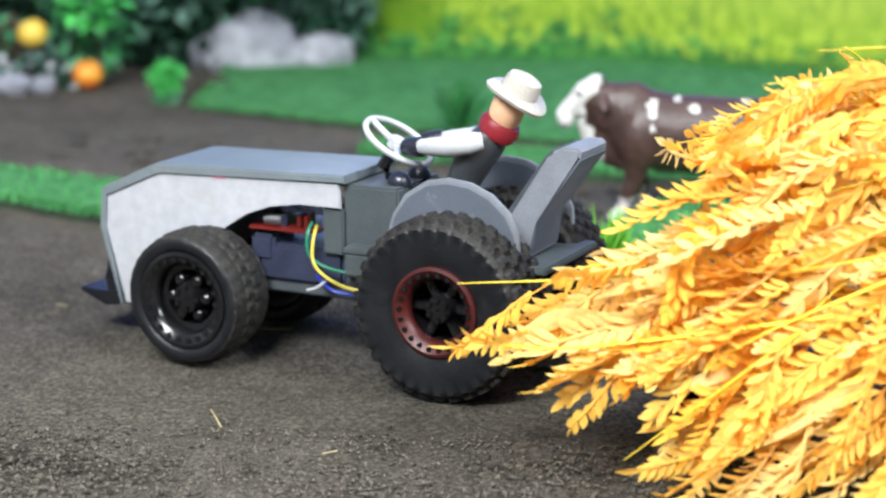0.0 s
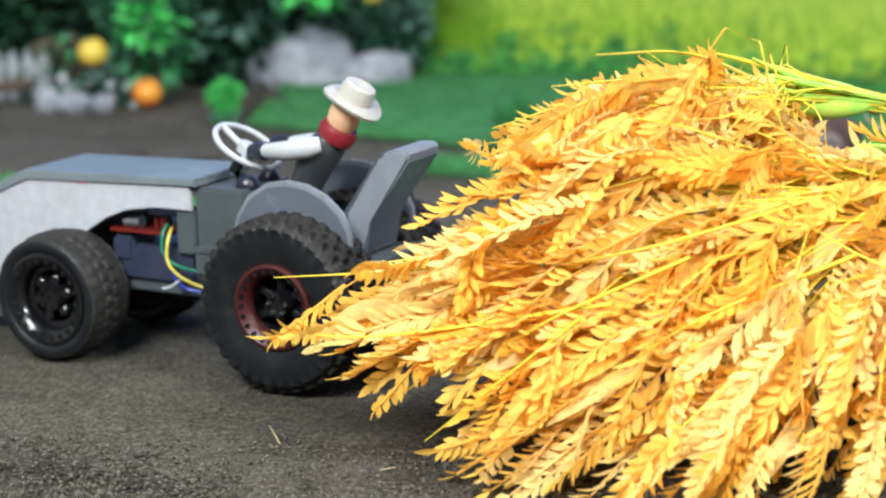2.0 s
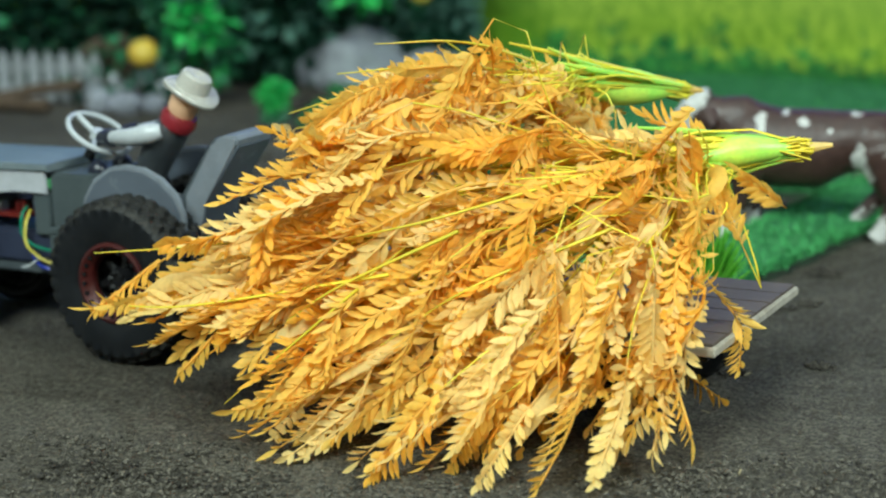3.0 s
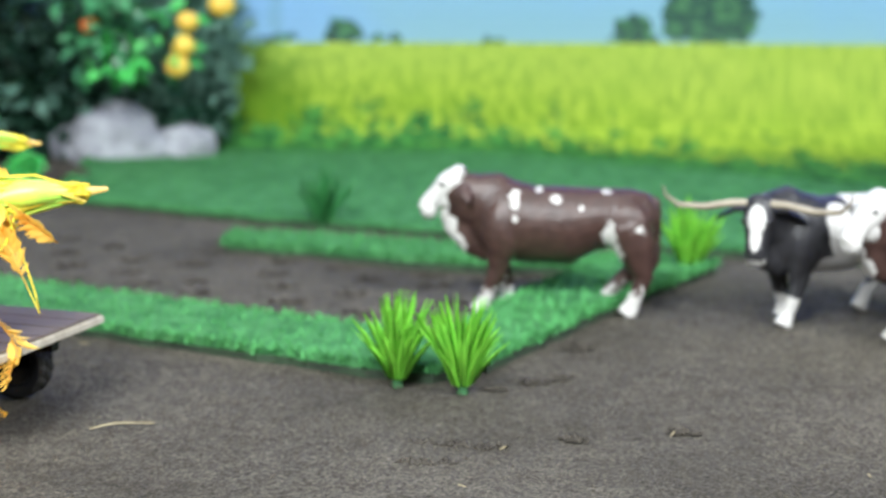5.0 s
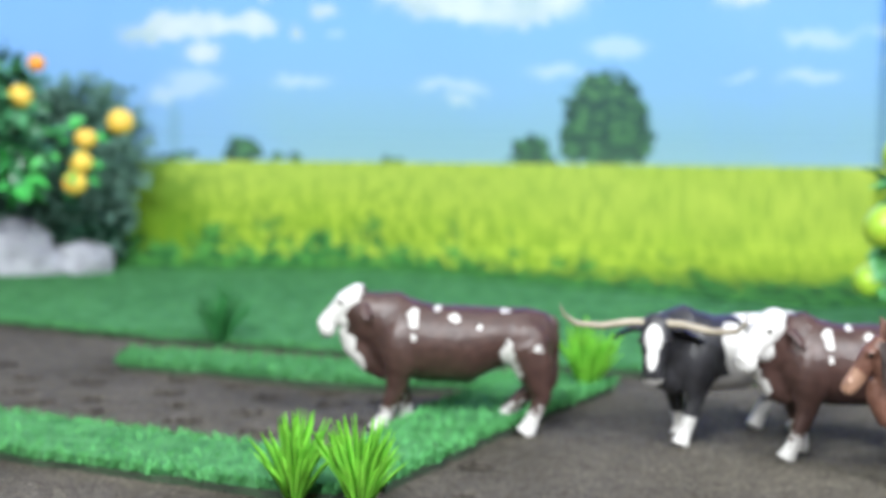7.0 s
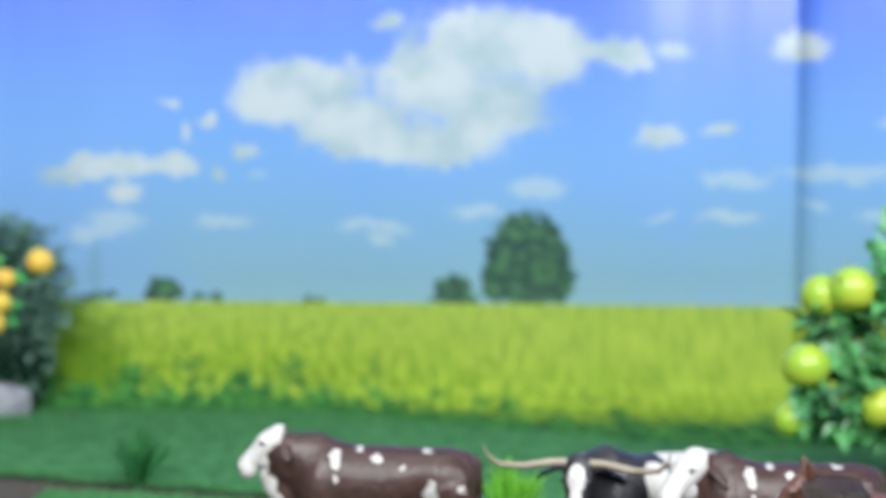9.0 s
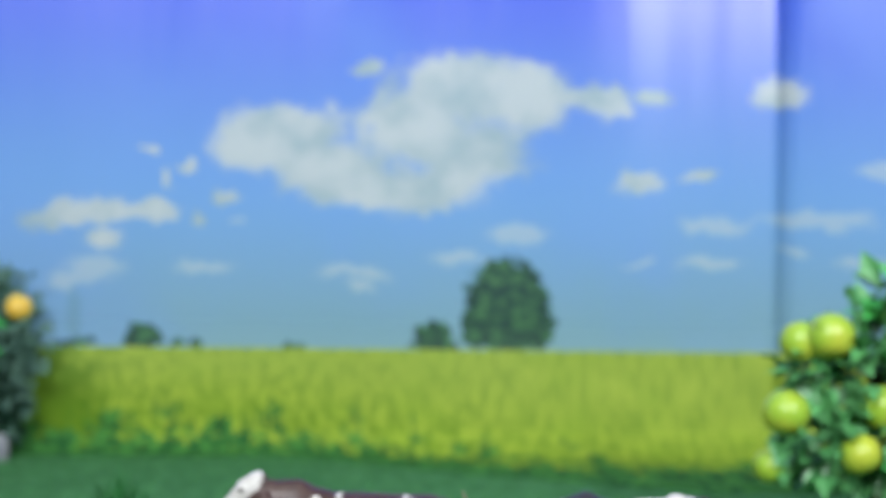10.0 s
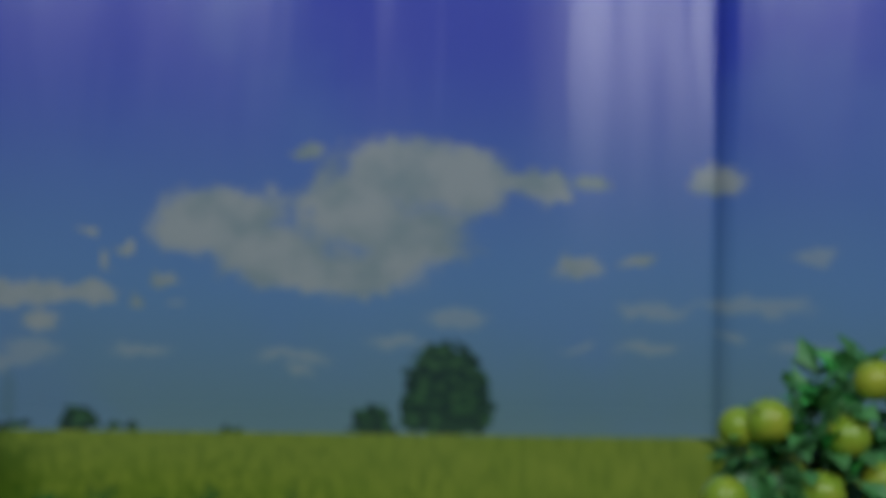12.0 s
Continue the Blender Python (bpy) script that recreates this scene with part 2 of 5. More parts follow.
LEAF_GREY = surface("grey_green_leaf", (0.080, 0.185, 0.140), (0.11, 0.23, 0.175), 0.6, 0, 30, 400, 0.2, random_tone=0.3)
LEAF_MID = surface("green_leaf", (0.045, 0.20, 0.085), (0.07, 0.27, 0.12), 0.35, 0, 30, 400, 0.2, random_tone=0.45)
LEAF_CITRUS = surface("citrus_leaf", (0.070, 0.27, 0.085), (0.12, 0.37, 0.13), 0.4, 0, 30, 400, 0.2, random_tone=0.4)
LEAF_BRIGHT = surface("bright_leaf", (0.06, 0.45, 0.09), (0.04, 0.34, 0.06), 0.5, 0, 30, 400, 0.2, random_tone=0.25, subsurface=0.15)
BARK = surface("bark", (0.10, 0.065, 0.04), (0.06, 0.04, 0.025), 0.8, 0, 80, 600, 0.8)
ORANGE_FRUIT = surface("yellow_orange_fruit", (0.68, 0.50, 0.07), (0.70, 0.42, 0.06), 0.4, 0, 30, 500, 0.2)
RED_FRUIT = surface("red_orange_fruit", (0.72, 0.33, 0.03), (0.62, 0.045, 0.025), 0.35, 0, 42, 500, 0.2)
LIME_FRUIT = surface("yellow_green_fruit", (0.27, 0.46, 0.04), (0.46, 0.5, 0.045), 0.32, 0, 18, 900, 0.25, 0.0004)
STONE = surface("white_stone", (0.38, 0.395, 0.44), (0.20, 0.212, 0.245), 0.7, 0, 38, 300, 0.6, 0.002, wear=(0.17, 0.18, 0.20))
STONE_GREY = surface("grey_stone", (0.3, 0.31, 0.36), (0.16, 0.17, 0.2), 0.7, 0, 25, 300, 0.6, 0.002)
PICKET_WHITE = surface("dirty_white_plastic", (0.33, 0.345, 0.37), (0.24, 0.25, 0.26), 0.5, 0, 40, 400, 0.2)
PETAL = surface("white_petal", (0.62, 0.64, 0.68), (0.5, 0.53, 0.58), 0.6, random_tone=0.2)
WALL = surface("wall_paint", (0.62, 0.62, 0.6), (0.56, 0.56, 0.55), 0.85, 0, 3, 200, 0.1)
HORN = surface("horn", (0.25, 0.215, 0.155), (0.34, 0.30, 0.23), 0.4, 0, 60, 600, 0.1)
BROWN_EAR = surface("brown_ear", (0.055, 0.028, 0.024), (0.04, 0.02, 0.018), 0.5)
DARK_HAIR = surface("dark_hair", (0.022, 0.016, 0.014), (0.035, 0.024, 0.02), 0.5, random_tone=0.3)
EYE_BLACK = surface("eye_black", (0.01, 0.01, 0.01), (0.015, 0.012, 0.01), 0.2)


def hide_paint(name, base, base2, white, patches, wobble=0.55, scale=230, plain=()):
    """Painted toy hide: one colour with white patches at fixed places on the body."""
    m, nt, bsdf = nodes_of(name)
    coords = put(nt, "ShaderNodeTexCoord").outputs["Object"]
    n = noise_of(nt, coords, scale, 4.0, 0.6)
    wob = calc(nt, "MULTIPLY", calc(nt, "SUBTRACT", n, 0.5), wobble)
    soft_edge = calc(nt, "MULTIPLY", wob, 0.25)
    spots = most(nt, [blot(nt, coords, c, r, wob) for c, r in patches] + [blot(nt, coords, c, r, soft_edge) for c, r in plain])
    soft = noise_of(nt, coords, 130, 3.0)
    hide = mixer(nt, ramp(nt, soft, 0.3, 0.7), base, base2)
    pale = mixer(nt, ramp(nt, soft, 0.3, 0.75), white, [c * 0.86 for c in white])
    nt.links.new(mixer(nt, ramp(nt, spots, -0.03, 0.06), hide, pale), bsdf.inputs["Base Color"])
    bsdf.inputs["Roughness"].default_value = 0.40
    bsdf.inputs["Specular IOR Level"].default_value = 0.45
    # moulded folds of skin and short hair
    b = put(nt, "ShaderNodeBump", Strength=0.6, Distance=0.0022)
    nt.links.new(calc(nt, "ADD", noise_of(nt, coords, 75, 3.0, 0.5, (1.5, 1.0, 0.6)), calc(nt, "MULTIPLY", noise_of(nt, coords, 300, 4.0), 0.35)), b.inputs["Height"])
    nt.links.new(b.outputs[0], bsdf.inputs["Normal"])
    return m


def print_paint():
    """The printed sheet: sky, clouds, far trees and a field, laid out in metres along the sheet and up."""
    m, nt, bsdf = nodes_of("printed_backdrop")
    uv = nt.nodes.new("ShaderNodeUVMap").outputs[0]
    sep = nt.nodes.new("ShaderNodeSeparateXYZ")
    nt.links.new(uv, sep.inputs[0])
    u, z = sep.outputs[0], sep.outputs[1]
    sky = mixer(nt, ramp(nt, z, 0.10, 0.33), (0.185, 0.34, 0.40), (0.145, 0.33, 0.66))
    sky = mixer(nt, ramp(nt, z, 0.26, 0.62), sky, (0.048, 0.085, 0.70))
    tint = noise_of(nt, uv, 3.0, 3.0)
    sky = mixer(nt, calc(nt, "MULTIPLY", ramp(nt, tint, 0.45, 0.7), 0.35), sky, (0.15, 0.31, 0.74))
    wob = calc(nt, "ADD", calc(nt, "MULTIPLY", calc(nt, "SUBTRACT", noise_of(nt, uv, 30, 6.0, 0.68), 0.5), 1.9),
               calc(nt, "MULTIPLY", calc(nt, "SUBTRACT", noise_of(nt, uv, 9, 2.0), 0.5), 0.6))
    bent = warped(nt, uv, 26, 0.045)
    fluff = noise_of(nt, uv, 34, 9.0, 0.66)
    thick = ragged(nt, heap(nt, bent, CLOUDS), fluff, 0.75)
    thin = ragged(nt, heap(nt, bent, WISPS), fluff, 0.6)
    shade = ramp(nt, noise_of(nt, warped(nt, uv, 15, 0.05), 13, 5.0), 0.40, 0.66)
    white = mixer(nt, shade, (0.46, 0.53, 0.55), (0.29, 0.40, 0.44))
    sky = mixer(nt, calc(nt, "MULTIPLY", ramp(nt, thin, 0.0, 0.45), 0.52), sky, (0.42, 0.52, 0.54))
    sky = mixer(nt, calc(nt, "MULTIPLY", ramp(nt, thick, 0.02, 0.34), 0.93), sky, white)
    leafy = calc(nt, "MULTIPLY", calc(nt, "SUBTRACT", noise_of(nt, uv, 60, 6.0, 0.7), 0.5), 1.35)
    crown = ragged(nt, heap(nt, warped(nt, uv, 55, 0.026), TREES), noise_of(nt, uv, 85, 6.0, 0.7), 0.75)
    tree_tone = mixer(nt, ramp(nt, noise_of(nt, uv, 75, 5.0, 0.68), 0.44, 0.62), (0.008, 0.040, 0.028), (0.050, 0.16, 0.055))
    sky = mixer(nt, calc(nt, "MULTIPLY", ramp(nt, crown, 0.05, 0.13), 0.96), sky, tree_tone)
    far = calc(nt, "MULTIPLY", ramp(nt, blot(nt, uv, (-0.272, 0.158, 0), (0.013, 0.04, 1), leafy), 0, 0.6), 0.4)
    sky = mixer(nt, far, sky, (0.12, 0.25, 0.28))
    # the field: streaked, yellow-green, darker at its foot
    streak = noise_of(nt, uv, 95, 6.0, 0.75, (1.0, 0.8, 1.0))
    dabs = noise_of(nt, uv, 20, 6.0, 0.7, (0.6, 1.7, 1.0))
    field = mixer(nt, ramp(nt, streak, 0.33, 0.68), (0.095, 0.205, 0.016), (0.34, 0.45, 0.055))
    field = mixer(nt, calc(nt, "MULTIPLY", ramp(nt, dabs, 0.42, 0.7), 0.5), field, (0.19, 0.33, 0.025))
    field = mixer(nt, ramp(nt, z, 0.06, 0.122), field, mixer(nt, 0.4, field, (0.32, 0.42, 0.05)))
    field = mixer(nt, calc(nt, "MULTIPLY", ramp(nt, blot(nt, uv, (-0.33, 0.07, 0), (0.13, 0.11, 1), wob), 0, 0.45), 0.85), field, (0.09, 0.19, 0.012))
    foot = calc(nt, "ADD", z, calc(nt, "MULTIPLY", calc(nt, "SUBTRACT", noise_of(nt, uv, 24, 7.0, 0.8, (1, 0.8, 1)), 0.5), 0.28))
    weeds = mixer(nt, ramp(nt, noise_of(nt, uv, 70, 5.0), 0.35, 0.7), (0.014, 0.075, 0.024), (0.07, 0.25, 0.05))
    field = mixer(nt, ramp(nt, foot, 0.042, 0.066), weeds, field)
    line = calc(nt, "ADD", z, calc(nt, "MULTIPLY", calc(nt, "SUBTRACT", noise_of(nt, uv, 160, 3.0), 0.5), 0.004))
    nt.links.new(mixer(nt, ramp(nt, line, HORIZON - 0.0015, HORIZON + 0.0015), field, sky), bsdf.inputs["Base Color"])
    # glossy above, scuffed and dusty below the printed horizon
    clean = ramp(nt, z, 0.06, 0.16)
    nt.links.new(calc(nt, "SUBTRACT", 0.80, calc(nt, "MULTIPLY", clean, 0.53)), bsdf.inputs["Roughness"])
    nt.links.new(calc(nt, "ADD", 0.06, calc(nt, "MULTIPLY", clean, 0.54)), bsdf.inputs["Specular IOR Level"])
    b = put(nt, "ShaderNodeBump", Strength=0.28, Distance=0.012)
    nt.links.new(noise_of(nt, uv, 9, 3.0, 0.5, (1.0, 0.12, 1.0)), b.inputs["Height"])
    nt.links.new(b.outputs[0], bsdf.inputs["Normal"])
    return m


PRINT = print_paint()

# ---- building helpers ----


def part(name, bm, material, parent=None, label="", smooth=True):
    me = bpy.data.meshes.new(name)
    bmesh.ops.recalc_face_normals(bm, faces=bm.faces)
    bm.to_mesh(me)
    bm.free()
    for m in material if isinstance(material, (list, tuple)) else [material]:
        me.materials.append(m)
    if smooth:
        me.polygons.foreach_set("use_smooth", [True] * len(me.polygons))
        me.set_sharp_from_angle(angle=radians(38))
    ob = new(name, me)
    if parent:
        ob.parent = parent
    return tagged(ob, label)


def raw(name, verts, faces, material, parent=None, label="", smooth=False, indices=None):
    me = bpy.data.meshes.new(name)
    me.from_pydata([tuple(v) for v in verts], [], faces)
    for m in material if isinstance(material, (list, tuple)) else [material]:
        me.materials.append(m)
    if smooth:
        me.polygons.foreach_set("use_smooth", [True] * len(me.polygons))
    if indices:
        me.polygons.foreach_set("material_index", indices)
    ob = new(name, me)
    if parent:
        ob.parent = parent
    return tagged(ob, label)


def thing(name, label, category, group="", m=None):
    ob = new(name)
    if m is not None:
        ob.matrix_world = m
    return tagged(ob, label, category, group)


def box(bm, lo, hi, bevel=0.0, m=None):
    made = bmesh.ops.create_cube(bm, size=1.0)["verts"]
    size = [b - a for a, b in zip(lo, hi)]
    mid = [(a + b) / 2 for a, b in zip(lo, hi)]
    for v in made:
        v.co = Vector((v.co.x * size[0] + mid[0], v.co.y * size[1] + mid[1], v.co.z * size[2] + mid[2]))
    if bevel:
        edges = list({e for v in made for e in v.link_edges})
        res = bmesh.ops.bevel(bm, geom=edges, offset=bevel, segments=2, affect="EDGES")
        made = list({v for f in res["faces"] for v in f.verts} | {v for v in made if v.is_valid})
    if m is not None:
        for v in made:
            v.co = m @ v.co
    return made


def prism(bm, outline, y0, y1, bevel=0.0):
    """A plate cut to an outline in x and z, from y0 to y1."""
    a = [bm.verts.new((x, y0, z)) for x, z in outline]
    b = [bm.verts.new((x, y1, z)) for x, z in outline]
    fa, fb = bm.faces.new(a), bm.faces.new(b[::-1])
    n = len(outline)
    for i in range(n):
        bm.faces.new((a[i], b[i], b[(i + 1) % n], a[(i + 1) % n]))
    if bevel:
        rim = [e for f in (fa, fb) for e in f.edges]
        bmesh.ops.bevel(bm, geom=rim, offset=bevel, segments=2, affect="EDGES")


def tube(bm, points, radii, n=10, mat=0, caps=True, up=(0, 0, 1)):
    """A skin round a line: radii are numbers or (side, up) pairs."""
    pts = [Vector(p) for p in points]
    rings = []
    for i, p in enumerate(pts):
        d = (pts[min(i + 1, len(pts) - 1)] - pts[max(i - 1, 0)]).normalized()
        side = d.cross(Vector(up))
        side = side.normalized() if side.length > 1e-4 else Vector((0, 1, 0))
        top = side.cross(d).normalized()
        r = radii[i] if isinstance(radii, (list, tuple)) else radii
        ra, rb = r if isinstance(r, (list, tuple)) else (r, r)
        rings.append([bm.verts.new(p + side * (ra * math.cos(2 * math.pi * k / n)) + top * (rb * math.sin(2 * math.pi * k / n))) for k in range(n)])
    for a, b in zip(rings, rings[1:]):
        for k in range(n):
            f = bm.faces.new((a[k], a[(k + 1) % n], b[(k + 1) % n], b[k]))
            f.material_index = mat
    if caps:
        for ring in (rings[0], rings[-1]):
            f = bm.faces.new(ring)
            f.material_index = mat


def lathe(bm, profile, n=40, mat=0, closed=True):
    """A profile of (radius, y) turned round the y axis."""
    rings = []
    for i in range(n):
        a = 2 * math.pi * i / n
        rings.append([bm.verts.new((r * math.cos(a), y, r * math.sin(a))) for r, y in profile])
    count = len(profile)
    for i in range(n):
        a, b = rings[i], rings[(i + 1) % n]
        for k in range(count if closed else count - 1):
            f = bm.faces.new((a[k], a[(k + 1) % count], b[(k + 1) % count], b[k]))
            f.material_index = mat


def ball(bm, centre, radii, seg=16, mat=0, m=None):
    made = bmesh.ops.create_uvsphere(bm, u_segments=seg, v_segments=max(6, seg * 2 // 3), radius=1.0)["verts"]
    for v in made:
        v.co = Vector((v.co.x * radii[0], v.co.y * radii[1], v.co.z * radii[2]))
        if m is not None:
            v.co = m @ v.co
        v.co += Vector(centre)
    for f in {f for v in made for f in v.link_faces}:
        f.material_index = mat
    return made


def curve_points(points, steps=8):
    """A smooth line through the given points."""
    p = [Vector(q) for q in points]
    p = [p[0] * 2 - p[1], *p, p[-1] * 2 - p[-2]]
    out = []
    for i in range(1, len(p) - 2):
        for k in range(steps):
            t = k / steps
            a, b, c, d = p[i - 1:i + 3]
            out.append(0.5 * ((2 * b) + (c - a) * t + (2 * a - 5 * b + 4 * c - d) * t * t + (3 * b - a - 3 * c + d) * t ** 3))
    return out + [p[-2]]


# ---- the set: room, ground, printed sheet, turf ----

def room():
    for name, lo, hi in (("wall_north", (-2.4, 2.6, 0), (2.4, 2.7, 2.3)), ("wall_south", (-2.4, -1.9, 0), (2.4, -1.8, 2.3)),
                         ("wall_west", (-2.5, -1.9, 0), (-2.4, 2.7, 2.3)), ("wall_east", (2.4, -1.9, 0), (2.5, 2.7, 2.3)),
                         ("ceiling", (-2.5, -1.9, 2.3), (2.5, 2.7, 2.4))):
        bm = bmesh.new()
        box(bm, lo, hi)
        tagged(part(name, bm, WALL, smooth=False), "plain off-white painted room surface", "wall" if "wall" in name else "ceiling", kind="structure")


def bed_holes():
    """Planting holes in five slanting rows across the soil bed."""
    rng = random.Random(5)
    return [(-0.50 + k * 0.062 + row * 0.012 + rng.uniform(-0.01, 0.01), 1.50 - k * 0.026 - row * 0.052 + rng.uniform(-0.008, 0.008)) for row in range(5) for k in range(9)]


def ground():
    xs = np.concatenate([np.linspace(-2.4, -0.9, 16)[:-1], np.linspace(-0.9, 0.7, 270), np.linspace(0.7, 2.4, 16)[1:]])
    ys = np.concatenate([np.linspace(-1.8, 0.6, 16)[:-1], np.linspace(0.6, 1.8, 210), np.linspace(1.8, 2.6, 12)[1:]])
    verts = []
    holes = bed_holes()
    for y in ys:
        near = [h for h in holes if abs(h[1] - y) < 0.03]
        for x in xs:
            z = 0.0022 * noise.noise((x * 9, y * 9, 0)) + 0.0011 * noise.noise((x * 45, y * 45, 3)) + 0.0006 * noise.noise((x * 130, y * 130, 7))
            for hx, hy in near:
                d = ((x - hx) / 1.5) ** 2 + (y - hy) ** 2
                z += 0.0022 * math.exp(-d / 0.00022) - 0.0085 * math.exp(-d / 0.00007)
            verts.append((x, y, z - 0.001))
    w = len(xs)
    faces = [(j * w + i, j * w + i + 1, (j + 1) * w + i + 1, (j + 1) * w + i) for j in range(len(ys) - 1) for i in range(w - 1)]
    tagged(raw("ground", verts, faces, SOIL, smooth=True), "fine grey-brown soil with crumbs and dents", "ground", kind="structure")


FOLD = 0.535
SHEET_Y = 2.03
FOLD_TURN = radians(20)
SWING = 0.05


def foot_of(u):
    """How far the slack foot of the sheet runs out over the floor."""
    return min(0.30, max(0.04, 0.07 + 0.6 * u))


def printed_sheet():
    bm = bmesh.new()
    layer = bm.loops.layers.uv.new("sheet")
    runs = [(1 - k / 10, 0.0) for k in range(10)] + [(0.0, z) for z in (*np.linspace(0.030, HORIZON, 6), *np.linspace(HORIZON, 1.25, 31)[1:])]
    # two lengths that meet at a crease: the first swings back over its last stretch
    for us, second in ((np.concatenate([np.linspace(-1.35, FOLD - 0.08, 62), np.linspace(FOLD - 0.08, FOLD, 13)[1:]]), False), (np.linspace(FOLD, 1.5, 38), True)):
        grid = []
        for out, z in runs:
            row = []
            for u in us:
                run = foot_of(u)
                d = run * out
                if out:
                    z = 0.007 + (0.002 if second else 0.0) + 0.023 * max(0.0, 1 - d / min(0.05, run)) ** 2 + 0.0015 * noise.noise((u * 12, d * 20, 4))
                # slack cloth: faint upright waves
                off = 0.0025 * math.sin(u * 21 + 0.6 * math.sin(z * 3)) * min(1, z * 3 + 0.2) + 0.002 * noise.noise((u * 5, z * 2, 1))
                if second:
                    e = u - FOLD
                    p = (FOLD + e * math.cos(FOLD_TURN) - d * math.sin(FOLD_TURN), SHEET_Y - e * math.sin(FOLD_TURN) - d * math.cos(FOLD_TURN) - off + SWING * 0.03, z)
                else:
                    p = (u, SHEET_Y - off - d + SWING * max(0, u - FOLD + 0.06) ** 2 / 0.12, z)
                up = z - d
                row.append((bm.verts.new(p), (u, up if up > HORIZON else HORIZON * (up + run) / (HORIZON + run))))
            grid.append(row)
        for a, b in zip(grid, grid[1:]):
            for i in range(len(us) - 1):
                cell = (a[i], a[i + 1], b[i + 1], b[i])
                f = bm.faces.new([c[0] for c in cell])
                for lp, c in zip(f.loops, cell):
                    lp[layer].uv = c[1]
    ob = part("backdrop", bm, PRINT)
    tagged(ob, "printed sheet of blue sky, clouds, trees and a yellow-green field, folded at a corner", "backdrop", kind="structure")
    mod = ob.modifiers.new("thickness", "SOLIDIFY")
    mod.thickness, mod.offset = 0.0012, 0


def inside(poly, x, y):
    hit = False
    n = len(poly)
    for i in range(n):
        (x0, y0), (x1, y1) = poly[i], poly[(i + 1) % n]
        if (y0 > y) != (y1 > y) and x < (x1 - x0) * (y - y0) / (y1 - y0) + x0:
            hit = not hit
    return hit


def turf(outline, thick, blades, label, seed, height=0.006):
    """A cut piece of artificial turf: a thick mat, its dark backing at the cut edge, and blades."""
    rng = random.Random(seed)
    top = thing("turf_mat", label, "artificial turf", "turf mats")
    ragged = []
    n = len(outline)
    for i in range(n):
        a, b = Vector(outline[i]), Vector(outline[(i + 1) % n])
        steps = max(2, int((b - a).length / 0.012))
        side = Vector((-(b - a).y, (b - a).x)).normalized()
        for k in range(steps):
            ragged.append(a.lerp(b, k / steps) + side * rng.uniform(-0.0022, 0.0022))
    for name, z0, z1, mat, grow in (("backing", -0.002, 0.0036, TURF_BACK, 1.0), ("turf_top", 0.0036, thick, TURF, 0.998)):
        bm = bmesh.new()
        mid = sum(ragged, Vector((0, 0))) / len(ragged)
        low = [bm.verts.new((*(mid + (p - mid) * grow), z0)) for p in ragged]
        high = [bm.verts.new((*(mid + (p - mid) * grow), z1 + rng.uniform(-0.0008, 0.0008))) for p in ragged]
        bm.faces.new(high)
        bm.faces.new(low[::-1])
        for i in range(len(ragged)):
            j = (i + 1) % len(ragged)
            bm.faces.new((low[i], low[j], high[j], high[i]))
        part(name, bm, mat, top, "dark rubbery backing" if name == "backing" else "", smooth=False)
    xs, ys = [p[0] for p in outline], [p[1] for p in outline]
    verts, faces = [], []
    tries = 0
    while len(faces) < blades and tries < blades * 12:
        tries += 1
        if rng.random() < 0.35:
            p = rng.choice(ragged)
            x, y, z = p.x + rng.uniform(-0.004, 0.004), p.y + rng.uniform(-0.003, 0.003), rng.uniform(0.0042, thick)
        else:
            x, y, z = rng.uniform(min(xs), max(xs)), rng.uniform(min(ys), max(ys)), thick - 0.001
            if not inside(outline, x, y):
                continue
        a = rng.uniform(0, 6.283)
        lean, wide, tall = rng.uniform(0.001, 0.004), rng.uniform(0.0005, 0.0011), height * rng.uniform(0.5, 1.1)
        c, s = math.cos(a), math.sin(a)
        i = len(verts)
        verts += [(x - s * wide, y + c * wide, z), (x + s * wide, y - c * wide, z), (x + c * lean, y + s * lean, z + tall)]
        faces.append((i, i + 1, i + 2))
    tagged(raw("turf_fuzz", verts, faces, BLADE, top), kind="stuff")


def turf_pieces():
    turf([(-0.434, 1.645), (-0.25, 1.548), (-0.056, 1.472), (0.13, 1.41), (0.30, 1.358), (0.62, 1.27), (0.98, 1.2), (0.98, 1.55), (0.56, 1.742), (0.40, 1.742), (0.16, 1.872), (-0.07, 2.012), (-0.40, 2.025), (-0.47, 1.97)], 0.006, 16000,
         "wide mat of green artificial turf before the printed sheet", 1)
    # one frame of strips round the planting bed: front strip and side strip meet at a corner
    turf([(-0.62, 1.285), (-0.317, 1.13), (-0.234, 1.085), (-0.099, 1.019), (-0.045, 1.0), (-0.018, 1.021), (-0.035, 1.078), (-0.093, 1.105), (-0.212, 1.167), (-0.349, 1.236), (-0.60, 1.36)], 0.009, 6000,
         "narrow strip of green artificial turf edging the soil bed", 2)
    turf([(-0.016, 1.023), (0.054, 1.159), (0.131, 1.292), (0.155, 1.335), (0.09, 1.365), (0.061, 1.321), (-0.018, 1.156), (-0.033, 1.082)], 0.009, 4000,
         "side strip of green artificial turf with a cut dark edge", 3)
    turf([(-0.232, 1.404), (-0.12, 1.36), (-0.02, 1.325), (0.055, 1.318), (0.08, 1.355), (-0.031, 1.398), (-0.232, 1.455)], 0.009, 3500,
         "inner strip of green artificial turf across the soil bed", 4)


